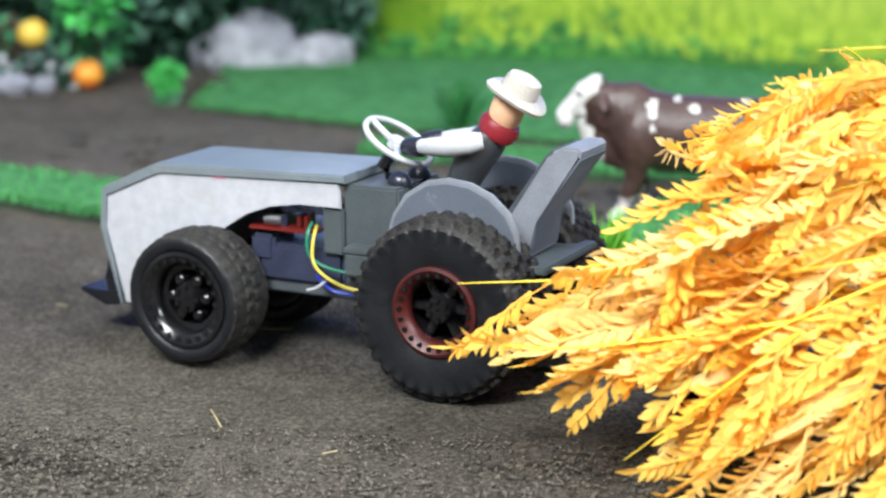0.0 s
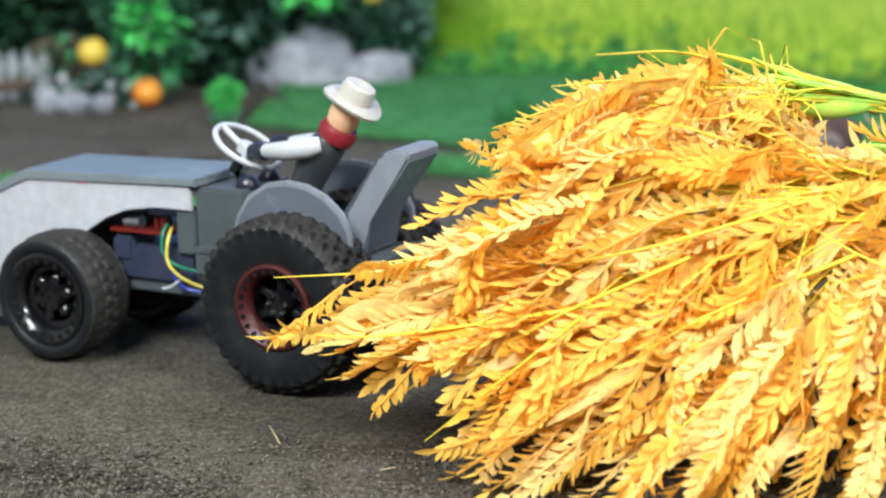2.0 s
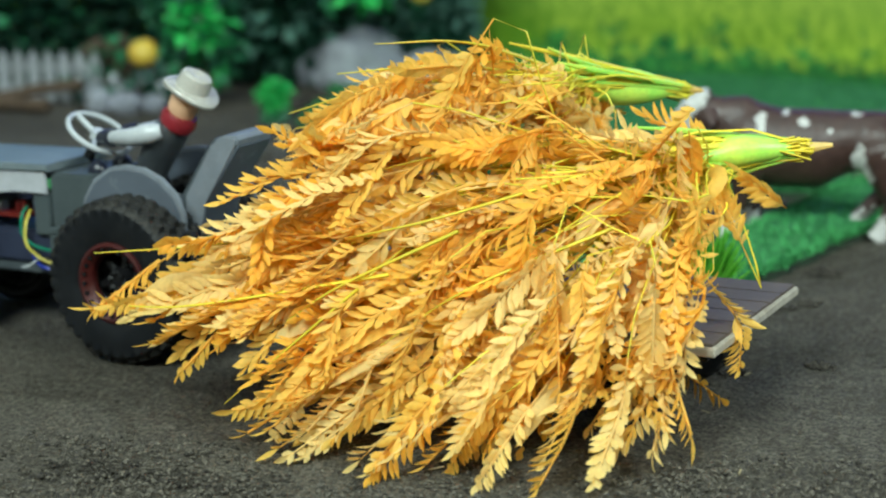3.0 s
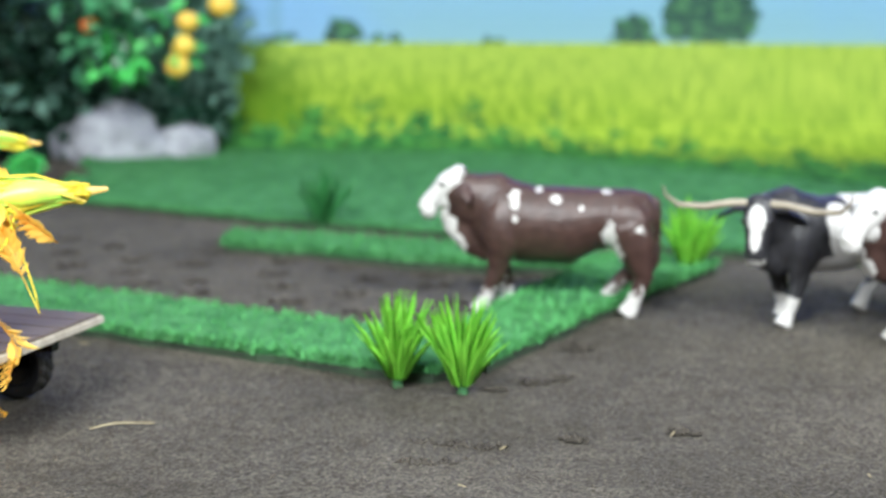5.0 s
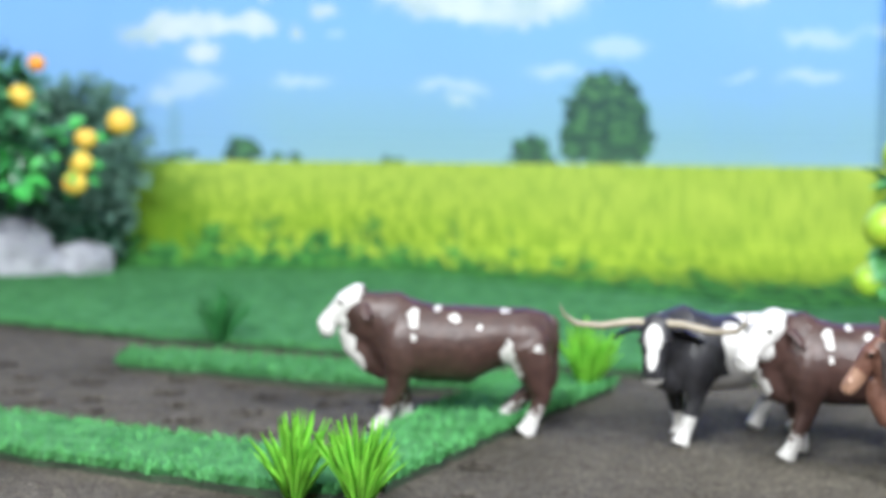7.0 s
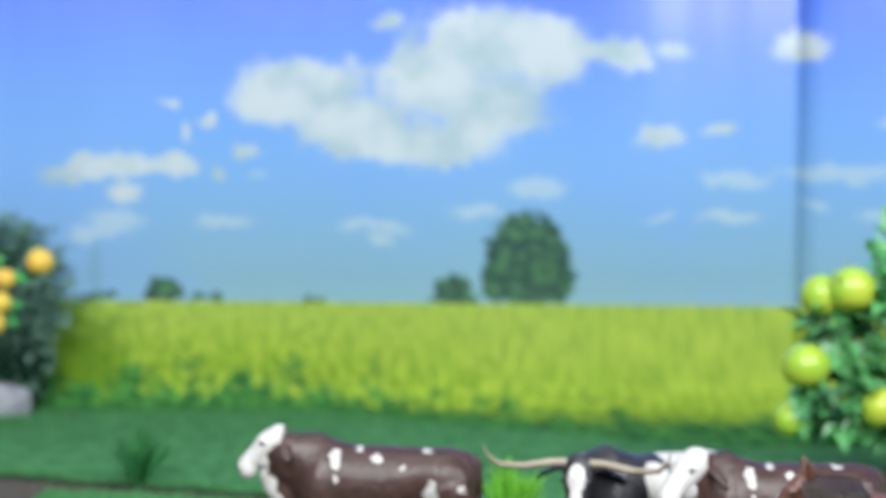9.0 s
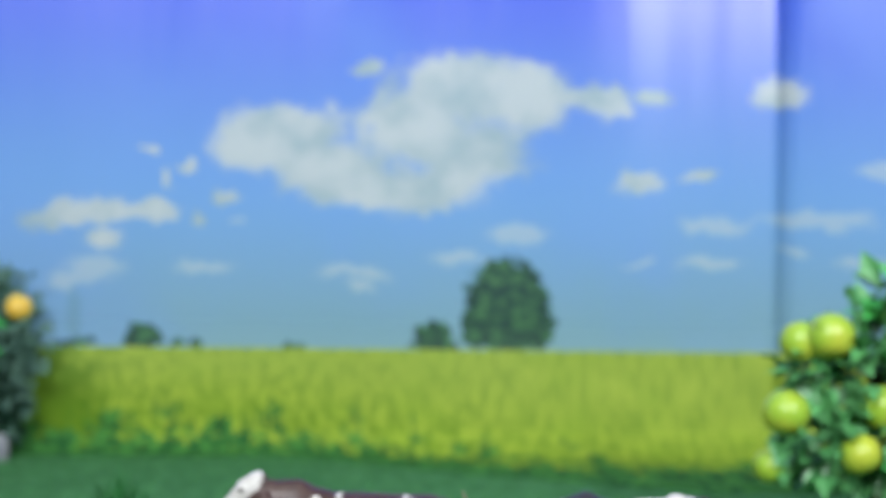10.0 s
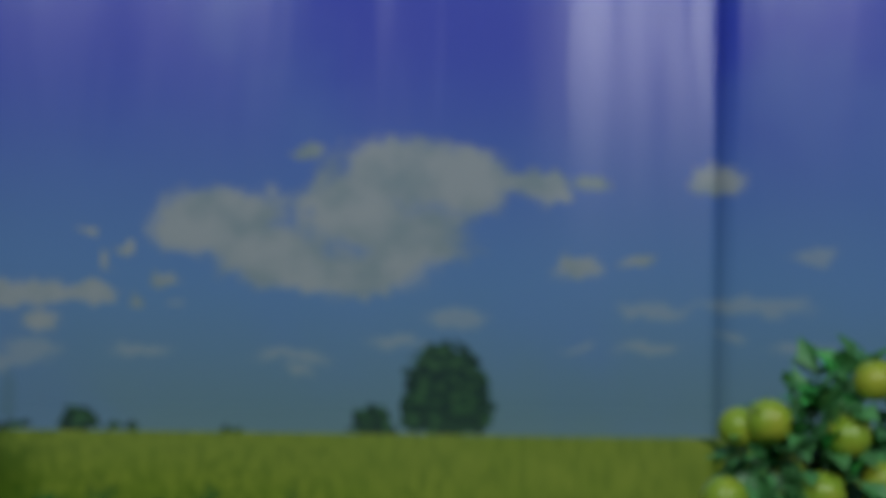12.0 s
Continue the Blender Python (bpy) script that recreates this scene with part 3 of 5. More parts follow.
def clumps(name, places, label, seed, spread=0.012, size=0.003, count=14, material=None):
    """Crumbs of soil heaped at a few places."""
    material = material or CLOD
    rng = random.Random(seed)
    verts, faces = [], []
    for x, y in places:
        for _ in range(count):
            r = size * rng.uniform(0.25, 1.0)
            a, d = rng.uniform(0, 6.283), spread * rng.random() ** 0.7
            px, py = x + d * math.cos(a) * 1.6, y + d * math.sin(a)
            i = len(verts)
            for ox, oy, oz in ((1, 0, 0), (0, 1, 0), (-1, 0, 0), (0, -1, 0), (0.1, 0, 1), (0, 0.1, -1)):
                k = r * rng.uniform(0.7, 1.3)
                verts.append((px + ox * k * 1.15 + rng.uniform(-0.3, 0.3) * r, py + oy * k + rng.uniform(-0.3, 0.3) * r, oz * k * 0.75 + r * 0.25))
            for b in range(4):
                n = (b + 1) % 4
                faces += [(i + b, i + n, i + 4), (i + n, i + b, i + 5)]
    tagged(raw(name, verts, faces, material, None, "", True), label, "soil", kind="stuff")


def ground_litter():
    rng = random.Random(5)
    clumps("soil_holes", bed_holes(), "dark crumbs round planting holes in the soil bed", 6, 0.009, 0.0026, 14)
    clumps("soil_crumbs", [(-0.045, 0.877), (-0.028, 0.874), (-0.012, 0.871), (-0.05, 0.845), (-0.035, 0.842), (0.03, 0.885), (-0.01, 0.985), (0.012, 1.0), (0.03, 1.01), (0.09, 0.9)], "dark loose soil crumbs on the ground", 7, 0.006, 0.0022, 26)
    clumps("soil_clods", [(-0.30, 0.70), (-0.28, 0.695), (-0.26, 0.70), (-0.245, 0.69), (-0.29, 0.71), (-0.22, 0.685), (-0.2, 0.69)], "grey-brown crumbly soil clods on the ground", 8, 0.013, 0.0014, 60)
    rough = [(rng.uniform(-0.44, 0.22), 0.635 + 0.11 * rng.random() ** 1.6) for _ in range(900)]
    clumps("loose_crumbs", rough, "coarse loose crumbs of soil along the ground", 10, 0.012, 0.0013, 9, GRIT)
    clumps("dark_crumbs", rough[::3], "dark coarse crumbs of soil along the ground", 11, 0.014, 0.0015, 7)
    crumbs = [(rng.uniform(-0.42, 0.32), 0.62 + 0.6 * rng.random() ** 1.5) for _ in range(1100)]
    clumps("soil_grit", crumbs, "fine grit scattered over the soil", 9, 0.02, 0.0009, 13, GRIT)
    for pts, lab in (([(-0.2, 0.765, 0.002), (-0.195, 0.752, 0.004), (-0.190, 0.744, 0.001)], "short dry straw lying on the soil"),
                     ([(-0.222, 0.893, 0.001), (-0.208, 0.897, 0.003), (-0.19, 0.905, 0.001)], "thin dry straw lying on the soil")):
        bm = bmesh.new()
        tube(bm, curve_points(pts, 4), 0.0005, 5)
        tagged(part("straw", bm, STRAW), lab, "straw", "straws")
    for k in range(9):
        bm = bmesh.new()
        x, y, a = rng.uniform(-0.33, 0.3), rng.uniform(0.7, 1.2), rng.uniform(0, 3.1)
        e = rng.uniform(0.003, 0.008)
        tube(bm, [(x, y, 0.0014), (x + e * math.cos(a), y + e * math.sin(a), 0.0018)], 0.0004, 5)
        tagged(part("straw", bm, STRAW), "short chopped bit of dry straw on the soil", "straw", "straws")


# ---- the tractor, its driver, its trailer and the load (own space: x forward, y to its left, z up, from the rear axle) ----

def tyre_mesh(bm, r, half, rim_r, blocks, rows, tall, lug=0.0009, crown=0.03):
    """One moulded tyre: a rounded side wall, shoulder lugs and staggered rows of tread blocks with grooves between."""
    core = r - tall
    wall = [(rim_r, 0.72), (rim_r * 1.05, 0.88), (rim_r * 0.7 + core * 0.3, 0.97), (rim_r * 0.4 + core * 0.6, 1.0), (core * 0.90, 0.985)]
    # lanes across the tyre: radius, place across, row of blocks (-1: none), slant in steps, side lug
    lanes = [(q, -w, -1, 0, 0.0) for q, w in wall]
    lanes += [(core * 0.935, -0.955, 0, 0, -lug), (core * 0.962, -0.90, 0, 0, -lug)]
    wide = 1.72 / rows
    for k in range(rows):
        y0 = -0.86 + k * wide
        for f, on, slant in ((0.04, False, 0), (0.14, True, 0), (0.86, True, 1 if k % 2 else -1), (0.96, False, 0)):
            y = y0 + f * wide
            lanes.append((core * (1 - crown * abs(y) ** 3), y, k if on else -1, slant, 0.0))
    last = rows - 1
    lanes += [(core * 0.962, 0.90, last, 0, lug), (core * 0.935, 0.955, last, 0, lug)]
    lanes += [(q, w, -1, 0, 0.0) for q, w in reversed(wall)]
    steps = blocks * 8
    rings = []
    for i in range(steps):
        a = 2 * math.pi * i / steps
        ring = []
        for q, y, row, slant, side in lanes:
            lit = row >= 0 and (i + 4 * (row % 2) + slant) % 8 < 5
            edge = 0.3 if not lug and row in (0, last) else 1.0
            rr = q + (tall * edge if lit and not side else 0.0)
            ring.append(bm.verts.new((rr * math.cos(a), half * y + (side if lit else 0.0), rr * math.sin(a))))
        rings.append(ring)
    n = len(lanes)
    for i in range(steps):
        a, b = rings[i], rings[(i + 1) % steps]
        for k in range(n):
            f = bm.faces.new((a[k], a[(k + 1) % n], b[(k + 1) % n], b[k]))
            f.material_index = 1 if len(wall) <= k < n - len(wall) - 1 else 0


def wheel_parts(parent, x, y, r, half, rim_r, ring_material, out, blocks=26, rows=4, dish=0.8):
    """A wheel: black hub with spokes and bolts; tyre and ring ride on it."""
    bm = bmesh.new()
    lathe(bm, [(rim_r * 1.0, -half * 0.8), (rim_r * 1.02, half * 0.72 * 1.0), (rim_r * 0.90, half * 0.66), (rim_r * 0.86, half * 0.50), (rim_r * dish, half * 0.44), (rim_r * (dish - 0.03), half * 0.1), (rim_r * (dish - 0.05), -half * 0.6)], 36)
    if out < 0:
        for v in bm.verts:
            v.co.y = -v.co.y
    yo = out * half
    lathe(bm, [(0.0006, yo * 0.72), (rim_r * 0.30, yo * 0.72), (rim_r * 0.36, yo * 0.55), (rim_r * 0.34, -yo * 0.3), (0.0006, -yo * 0.3)], 20)
    for i in range(6):
        m = Matrix.Rotation(radians(60 * i), 4, "Y")
        if dish > 0.7:
            box(bm, (rim_r * 0.22, min(0, yo * 0.50), -rim_r * 0.10), (rim_r * (dish + 0.04), max(0, yo * 0.50), rim_r * 0.10), 0.0008, m)
        else:
            # deep dish: six round bosses in a ring and short webs between them
            at = m @ Vector((rim_r * 0.42, 0, 0))
            tube(bm, [at + Vector((0, -yo * 0.1, 0)), at + Vector((0, yo * 0.58, 0)), at + Vector((0, yo * 0.64, 0))], [rim_r * 0.135, rim_r * 0.125, rim_r * 0.08], 14, up=(1, 0, 0))
            box(bm, (rim_r * 0.30, min(0, yo * 0.36), -rim_r * 0.05), (rim_r * 0.62, max(0, yo * 0.36), rim_r * 0.05), 0.0006, m)
    for i in range(6):
        a = radians(60 * i + 30)
        mm = Matrix.Translation((rim_r * 0.24 * math.cos(a), yo * 0.74, rim_r * 0.24 * math.sin(a)))
        box(bm, (-0.0012, -0.0012, -0.0012), (0.0012, 0.0012, 0.0012), 0.0003, mm)
    wheel = part("wheel", bm, BLACK, parent, "glossy black six-spoke wheel")
    wheel.location = (x, y, r)
    bm = bmesh.new()
    if r > 0.04:
        tyre_mesh(bm, r, half, rim_r, blocks, rows, 0.0021)
    else:
        tyre_mesh(bm, r, half, rim_r, blocks, rows, 0.0009, 0.0, 0.07)
    part("tyre", bm, [RUBBER, TREAD], wheel, "worn black rubber tyre with knobbly tread")
    bm = bmesh.new()
    lathe(bm, [(rim_r * 0.72, yo * 0.60), (rim_r * 0.73, yo * 0.72), (rim_r * 0.80, yo * 0.88), (rim_r * 0.98, yo * 1.0), (rim_r * 1.06, yo * 0.97), (rim_r * 1.07, yo * 0.8)], 44)
    ring = part("beadlock_ring", bm, ring_material, wheel, "ring of small round bolts")
    bm = bmesh.new()
    for i in range(22):
        a = 2 * math.pi * i / 22
        made = bmesh.ops.create_cone(bm, cap_ends=True, segments=8, radius1=rim_r * 0.062, radius2=rim_r * 0.055, depth=0.0016)["verts"]
        mm = Matrix.Translation((rim_r * 0.885 * math.cos(a), yo * 0.95, rim_r * 0.885 * math.sin(a))) @ Matrix.Rotation(radians(90), 4, "X")
        for v in made:
            v.co = mm @ v.co
    part("bolts", bm, BLACK, wheel, "ring of dark bolt heads")
    return wheel


def wire(points, r, material, parent):
    bm = bmesh.new()
    tube(bm, curve_points(points, 6), r, 7)
    return part("wire", bm, material, parent)


def tractor():
    top = thing("tractor", "homemade grey toy tractor with white hood sides and black tyres", "toy tractor")
    # white side panels with the wheel arch cut out
    side = [(0.2078, 0.0775), (0.1735, 0.0925), (0.0672, 0.0945), (0.0667, 0.0818), (0.090, 0.0822), (0.107, 0.0802), (0.121, 0.0752), (0.1346, 0.0669), (0.150, 0.052), (0.163, 0.036), (0.175, 0.0215), (0.1992, 0.0195), (0.2096, 0.060)]
    for name, y0, y1 in (("side_panel", 0.0235, 0.0262), ("side_panel", -0.0262, -0.0235)):
        bm = bmesh.new()
        prism(bm, side, y0, y1, 0.0005)
        p = part(name, bm, WHITE_PAINT, top, "white painted side panel, scuffed")
        if y0 > 0:
            bm = bmesh.new()
            ball(bm, (0.137, 0.0264, 0.0928), (0.0056, 0.0003, 0.0013), 12)
            ball(bm, (0.1405, 0.0264, 0.0935), (0.0035, 0.0003, 0.001), 10)
            part("stain", bm, PINK, p, "small pink paint stain")
    bm = bmesh.new()
    prism(bm, [(0.0635, 0.0945), (0.0635, 0.0988), (0.175, 0.0968), (0.2105, 0.0812), (0.2128, 0.060), (0.2022, 0.0185), (0.1995, 0.0190), (0.2098, 0.060), (0.2080, 0.0780), (0.1735, 0.0928)], -0.0275, 0.0275, 0.0008)
    part("hood", bm, HOOD_GREY, top, "worn grey-blue hood plate bent over the nose")
    bm = bmesh.new()
    box(bm, (0.036, -0.0225, 0.046), (0.0665, 0.0225, 0.0935), 0.0012)
    part("firewall", bm, BOX_GREY, top, "dark grey box behind the hood")
    bm = bmesh.new()
    box(bm, (0.066, 0.012, 0.058), (0.0775, 0.0245, 0.0815), 0.0008)
    part("bracket", bm, BOX_GREY, top)
    bm = bmesh.new()
    box(bm, (-0.035, -0.019, 0.034), (0.185, 0.019, 0.046), 0.001)
    part("chassis", bm, DARK_GREY, top, "dark grey chassis beam")
    bm = bmesh.new()
    box(bm, (0.068, -0.021, 0.040), (0.118, 0.0215, 0.0595), 0.002)
    box(bm, (0.108, 0.0, 0.050), (0.122, 0.0225, 0.064), 0.002)
    part("gearbox", bm, MOTOR_BLUE, top, "blue-grey gear motor under the hood")
    bm = bmesh.new()
    box(bm, (0.084, -0.012, 0.0665), (0.122, 0.0225, 0.0682))
    board = part("circuit_board", bm, BOARD_RED, top, "red circuit board")
    bm = bmesh.new()
    tube(bm, [(0.1035, 0.019, 0.0715), (0.1135, 0.019, 0.0715)], 0.0035, 14)
    part("capacitor", bm, STEEL, board, "silver capacitor")
    bm = bmesh.new()
    for x in (0.0955, 0.0915):
        box(bm, (x - 0.0015, 0.010, 0.0682), (x + 0.0012, 0.018, 0.0745), 0.0005)
    part("connector", bm, BOARD_RED, board, "red plug")
    wire([(0.0855, 0.021, 0.0725), (0.0855, 0.026, 0.068), (0.084, 0.028, 0.058), (0.074, 0.029, 0.0525), (0.058, 0.028, 0.0505), (0.045, 0.022, 0.05)], 0.0009, WIRE_GREEN, top)
    wire([(0.083, 0.021, 0.071), (0.082, 0.027, 0.064), (0.080, 0.030, 0.054), (0.072, 0.030, 0.047), (0.062, 0.026, 0.042), (0.05, 0.02, 0.04)], 0.0009, WIRE_YELLOW, top)
    wire([(0.085, 0.02, 0.046), (0.078, 0.025, 0.043), (0.07, 0.027, 0.040), (0.06, 0.022, 0.038)], 0.0009, WIRE_BLUE, top)
    wire([(0.075, 0.026, 0.045), (0.08, 0.028, 0.041), (0.085, 0.029, 0.0395)], 0.0008, WHITE_PLASTIC, top)
    # black bumper and its lip
    bm = bmesh.new()
    prism(bm, [(0.200, 0.022), (0.2045, 0.046), (0.2125, 0.043), (0.216, 0.030), (0.2135, 0.021)], -0.022, 0.022, 0.001)
    prism(bm, [(0.198, 0.0185), (0.205, 0.0235), (0.229, 0.0245), (0.2305, 0.0225), (0.214, 0.016)], -0.025, 0.025, 0.0008)
    part("bumper", bm, RUBBER, top, "black front bumper with a flat lip")
    # axles
    for x, z, w in ((0.0, 0.0445, 0.05), (0.142, 0.0343, 0.05)):
        bm = bmesh.new()
        tube(bm, [(x, -w, z), (x, w, z)], 0.0035, 10)
        box(bm, (x - 0.011, -0.016, z - 0.011), (x + 0.011, 0.016, z + 0.011), 0.0015)
        part("axle", bm, BLACK, top)
    # floor, fenders, seat
    bm = bmesh.new()
    box(bm, (-0.046, -0.032, 0.061), (0.062, 0.032, 0.0645), 0.0008)
    box(bm, (0.034, -0.032, 0.05), (0.0615, 0.032, 0.0612), 0.0008)
    part("floor_plate", bm, BOX_GREY, top, "dark grey floor plate")
    fender = [(0.0375, 0.052), (0.036, 0.074), (0.033, 0.084), (0.026, 0.0945), (0.015, 0.1015), (0.004, 0.1035), (-0.008, 0.1022), (-0.019, 0.0975), (-0.028, 0.0895), (-0.0325, 0.080), (-0.0340, 0.052)]
    inset = [(x * 0.95, 0.052 + (z - 0.052) * 0.955) for x, z in fender]
    for s in (1, -1):
        bm = bmesh.new()
        prism(bm, fender, s * 0.0305, s * 0.0342, 0.0006)
        fd = part("fender", bm, EDGE_GREY, top, "half-round grey fender with a pale cut edge")
        bm = bmesh.new()
        prism(bm, inset, s * 0.0341, s * 0.0349, 0.0003)
        part("fender_face", bm, GREY, fd, "blue-grey painted face")
        bm = bmesh.new()
        prism(bm, inset, s * 0.0306, s * 0.0298, 0.0003)
        part("fender_face", bm, GREY, fd, "blue-grey painted face")
    back = [(-0.0195, 0.0655), (-0.0205, 0.086), (-0.0400, 0.1140), (-0.0430, 0.1172), (-0.0470, 0.1190), (-0.0545, 0.1192), (-0.0565, 0.1172), (-0.0560, 0.1140), (-0.0330, 0.083), (-0.0310, 0.0655)]
    bm = bmesh.new()
    prism(bm, back, -0.0165, 0.0165, 0.0012)
    sb = part("backrest", bm, EDGE_GREY, top, "leaning seat back with pale grey edges")
    bm = bmesh.new()
    prism(bm, [(-0.0180, 0.067), (-0.0190, 0.0865), (-0.0388, 0.1146), (-0.0418, 0.1176), (-0.0430, 0.1150), (-0.0225, 0.084), (-0.0215, 0.067)], -0.0158, 0.0158, 0.0004)
    part("backrest_face", bm, DARK_GREY, sb, "dark seat face")
    bm = bmesh.new()
    prism(bm, [(-0.0302, 0.067), (-0.0322, 0.0835), (-0.0548, 0.1140), (-0.0568, 0.1136), (-0.0340, 0.0828), (-0.0318, 0.067)], -0.0155, 0.0155, 0.0003)
    part("backrest_rear", bm, GREY, sb, "blue-grey rear face")
    bm = bmesh.new()
    box(bm, (-0.024, -0.0165, 0.064), (0.016, 0.0165, 0.079), 0.002)
    part("seat", bm, DARK_GREY, top, "dark grey seat block")
    # steering wheel on its column
    centre, axis = Vector((0.0475, 0.0, 0.1128)), Vector((-0.55, 0, 0.835)).normalized()
    turn = axis.to_track_quat("Z", "Y").to_matrix().to_4x4()
    bm = bmesh.new()
    pts = [centre + turn @ Vector((0.0182 * math.cos(a), 0.0182 * math.sin(a), 0)) for a in np.linspace(0, 2 * math.pi, 41)[:-1]]
    rings = []
    for i, p in enumerate(pts):
        rad = (p - centre).normalized()
        rings.append([bm.verts.new(p + rad * (0.0016 * math.cos(b)) + axis * (0.0016 * math.sin(b))) for b in np.linspace(0, 2 * math.pi, 9)[:-1]])
    for i in range(40):
        a, b = rings[i], rings[(i + 1) % 40]
        for k in range(8):
            bm.faces.new((a[k], a[(k + 1) % 8], b[(k + 1) % 8], b[k]))
    for ang in (90, 210, 330):
        a = radians(ang)
        tube(bm, [centre - axis * 0.002, centre + turn @ Vector((0.0178 * math.cos(a), 0.0178 * math.sin(a), 0))], 0.0017, 8)
    tube(bm, [centre - axis * 0.004, centre + axis * 0.001], 0.0045, 16)
    sw = part("steering_wheel", bm, WHITE_PLASTIC, top, "glossy white three-spoke steering wheel")
    bm = bmesh.new()
    tube(bm, [centre - axis * 0.003, centre - axis * 0.016, (0.052, 0, 0.0925)], [0.0032, 0.0034, 0.004], 10)
    box(bm, (0.030, -0.012, 0.064), (0.040, 0.012, 0.093), 0.002)
    part("steering_column", bm, BLACK, sw, "black column")
    # tow hook
    bm = bmesh.new()
    box(bm, (-0.066, -0.006, 0.040), (-0.03, 0.006, 0.045), 0.001)
    part("hitch", bm, BLACK, top)
    wheels = []
    for s in (1, -1):
        wheels.append((wheel_parts(top, 0.0, s * 0.0385, 0.0445, 0.0185, 0.0205, RED_RING, s, 34, 5), 0.0445))
        wheels.append((wheel_parts(top, 0.142, s * 0.0405, 0.0343, 0.0160, 0.0236, BLACK, s, 30, 4, 0.60), 0.0343))
    return top, wheels


def driver():
    """The toy driver: one plain moulded figure."""
    bm = bmesh.new()
    tube(bm, [(0.0165, 0, 0.080), (0.0135, 0, 0.092), (0.007, 0, 0.105), (-0.0015, 0, 0.1165), (-0.0065, 0, 0.1225)], [(0.0095, 0.007), (0.0105, 0.0075), (0.0125, 0.009), (0.0125, 0.009), (0.008, 0.007)], 20, 0, up=(1, 0, 0))
    tube(bm, [(-0.0055, 0, 0.1205), (-0.008, 0, 0.1240), (-0.0098, 0, 0.1268)], [0.0096, 0.0104, 0.0088], 20, 1)
    tube(bm, [(-0.0085, 0, 0.125), (-0.0105, 0, 0.129), (-0.0128, 0, 0.1345), (-0.0145, 0, 0.138)], [0.0066, 0.0082, 0.0082, 0.0072], 20, 2)
    # hat, tipped back
    m = Matrix.Translation((-0.0168, 0, 0.1392)) @ Matrix.Rotation(radians(-30), 4, "Y")
    prof = [(0.0, 0.0), (0.0172, -0.0012), (0.0178, 0.0004), (0.0170, 0.0013), (0.0108, 0.0022), (0.0102, 0.0066), (0.0092, 0.0096), (0.0065, 0.0106), (0.003, 0.0098), (0.0002, 0.0094)]
    rings = []
    for i in range(32):
        a = 2 * math.pi * i / 32
        rings.append([bm.verts.new(m @ Vector((r * 0.90 * math.cos(a), r * 0.86 * math.sin(a), z + (0.0012 * math.cos(2 * a) * -1 if r > 0.015 else 0)))) for r, z in prof])
    for i in range(32):
        a, b = rings[i], rings[(i + 1) % 32]
        for k in range(len(prof) - 1):
            f = bm.faces.new((a[k], a[k + 1], b[k + 1], b[k]))
            f.material_index = 3
    for s in (1, -1):
        tube(bm, [(-0.004, s * 0.0115, 0.1185), (0.001, s * 0.0145, 0.1175), (0.012, s * 0.0152, 0.1150), (0.023, s * 0.013, 0.1138), (0.030, s * 0.0115, 0.1132)], [0.0040, 0.0056, 0.0052, 0.0045, 0.0036], 18, 4)
        tube(bm, [(0.0285, s * 0.0118, 0.1132), (0.034, s * 0.0105, 0.1125), (0.0385, s * 0.0095, 0.112)], [0.0050, 0.0050, 0.0040], 14, 5)
        tube(bm, [(0.012, s * 0.0075, 0.084), (0.026, s * 0.009, 0.087), (0.037, s * 0.0095, 0.083), (0.040, s * 0.0095, 0.072)], [0.0065, 0.0065, 0.006, 0.0055], 14, 5)
        ball(bm, (0.0415, s * 0.0105, 0.094), (0.0062, 0.0055, 0.006), 14, 5)
    return tagged(part("toy_driver", bm, [VEST, SCARF, SKIN, CREAM, WHITE_PLASTIC, NAVY]), "plastic farmer figure in cream hat, red scarf and dark vest", "toy figure")


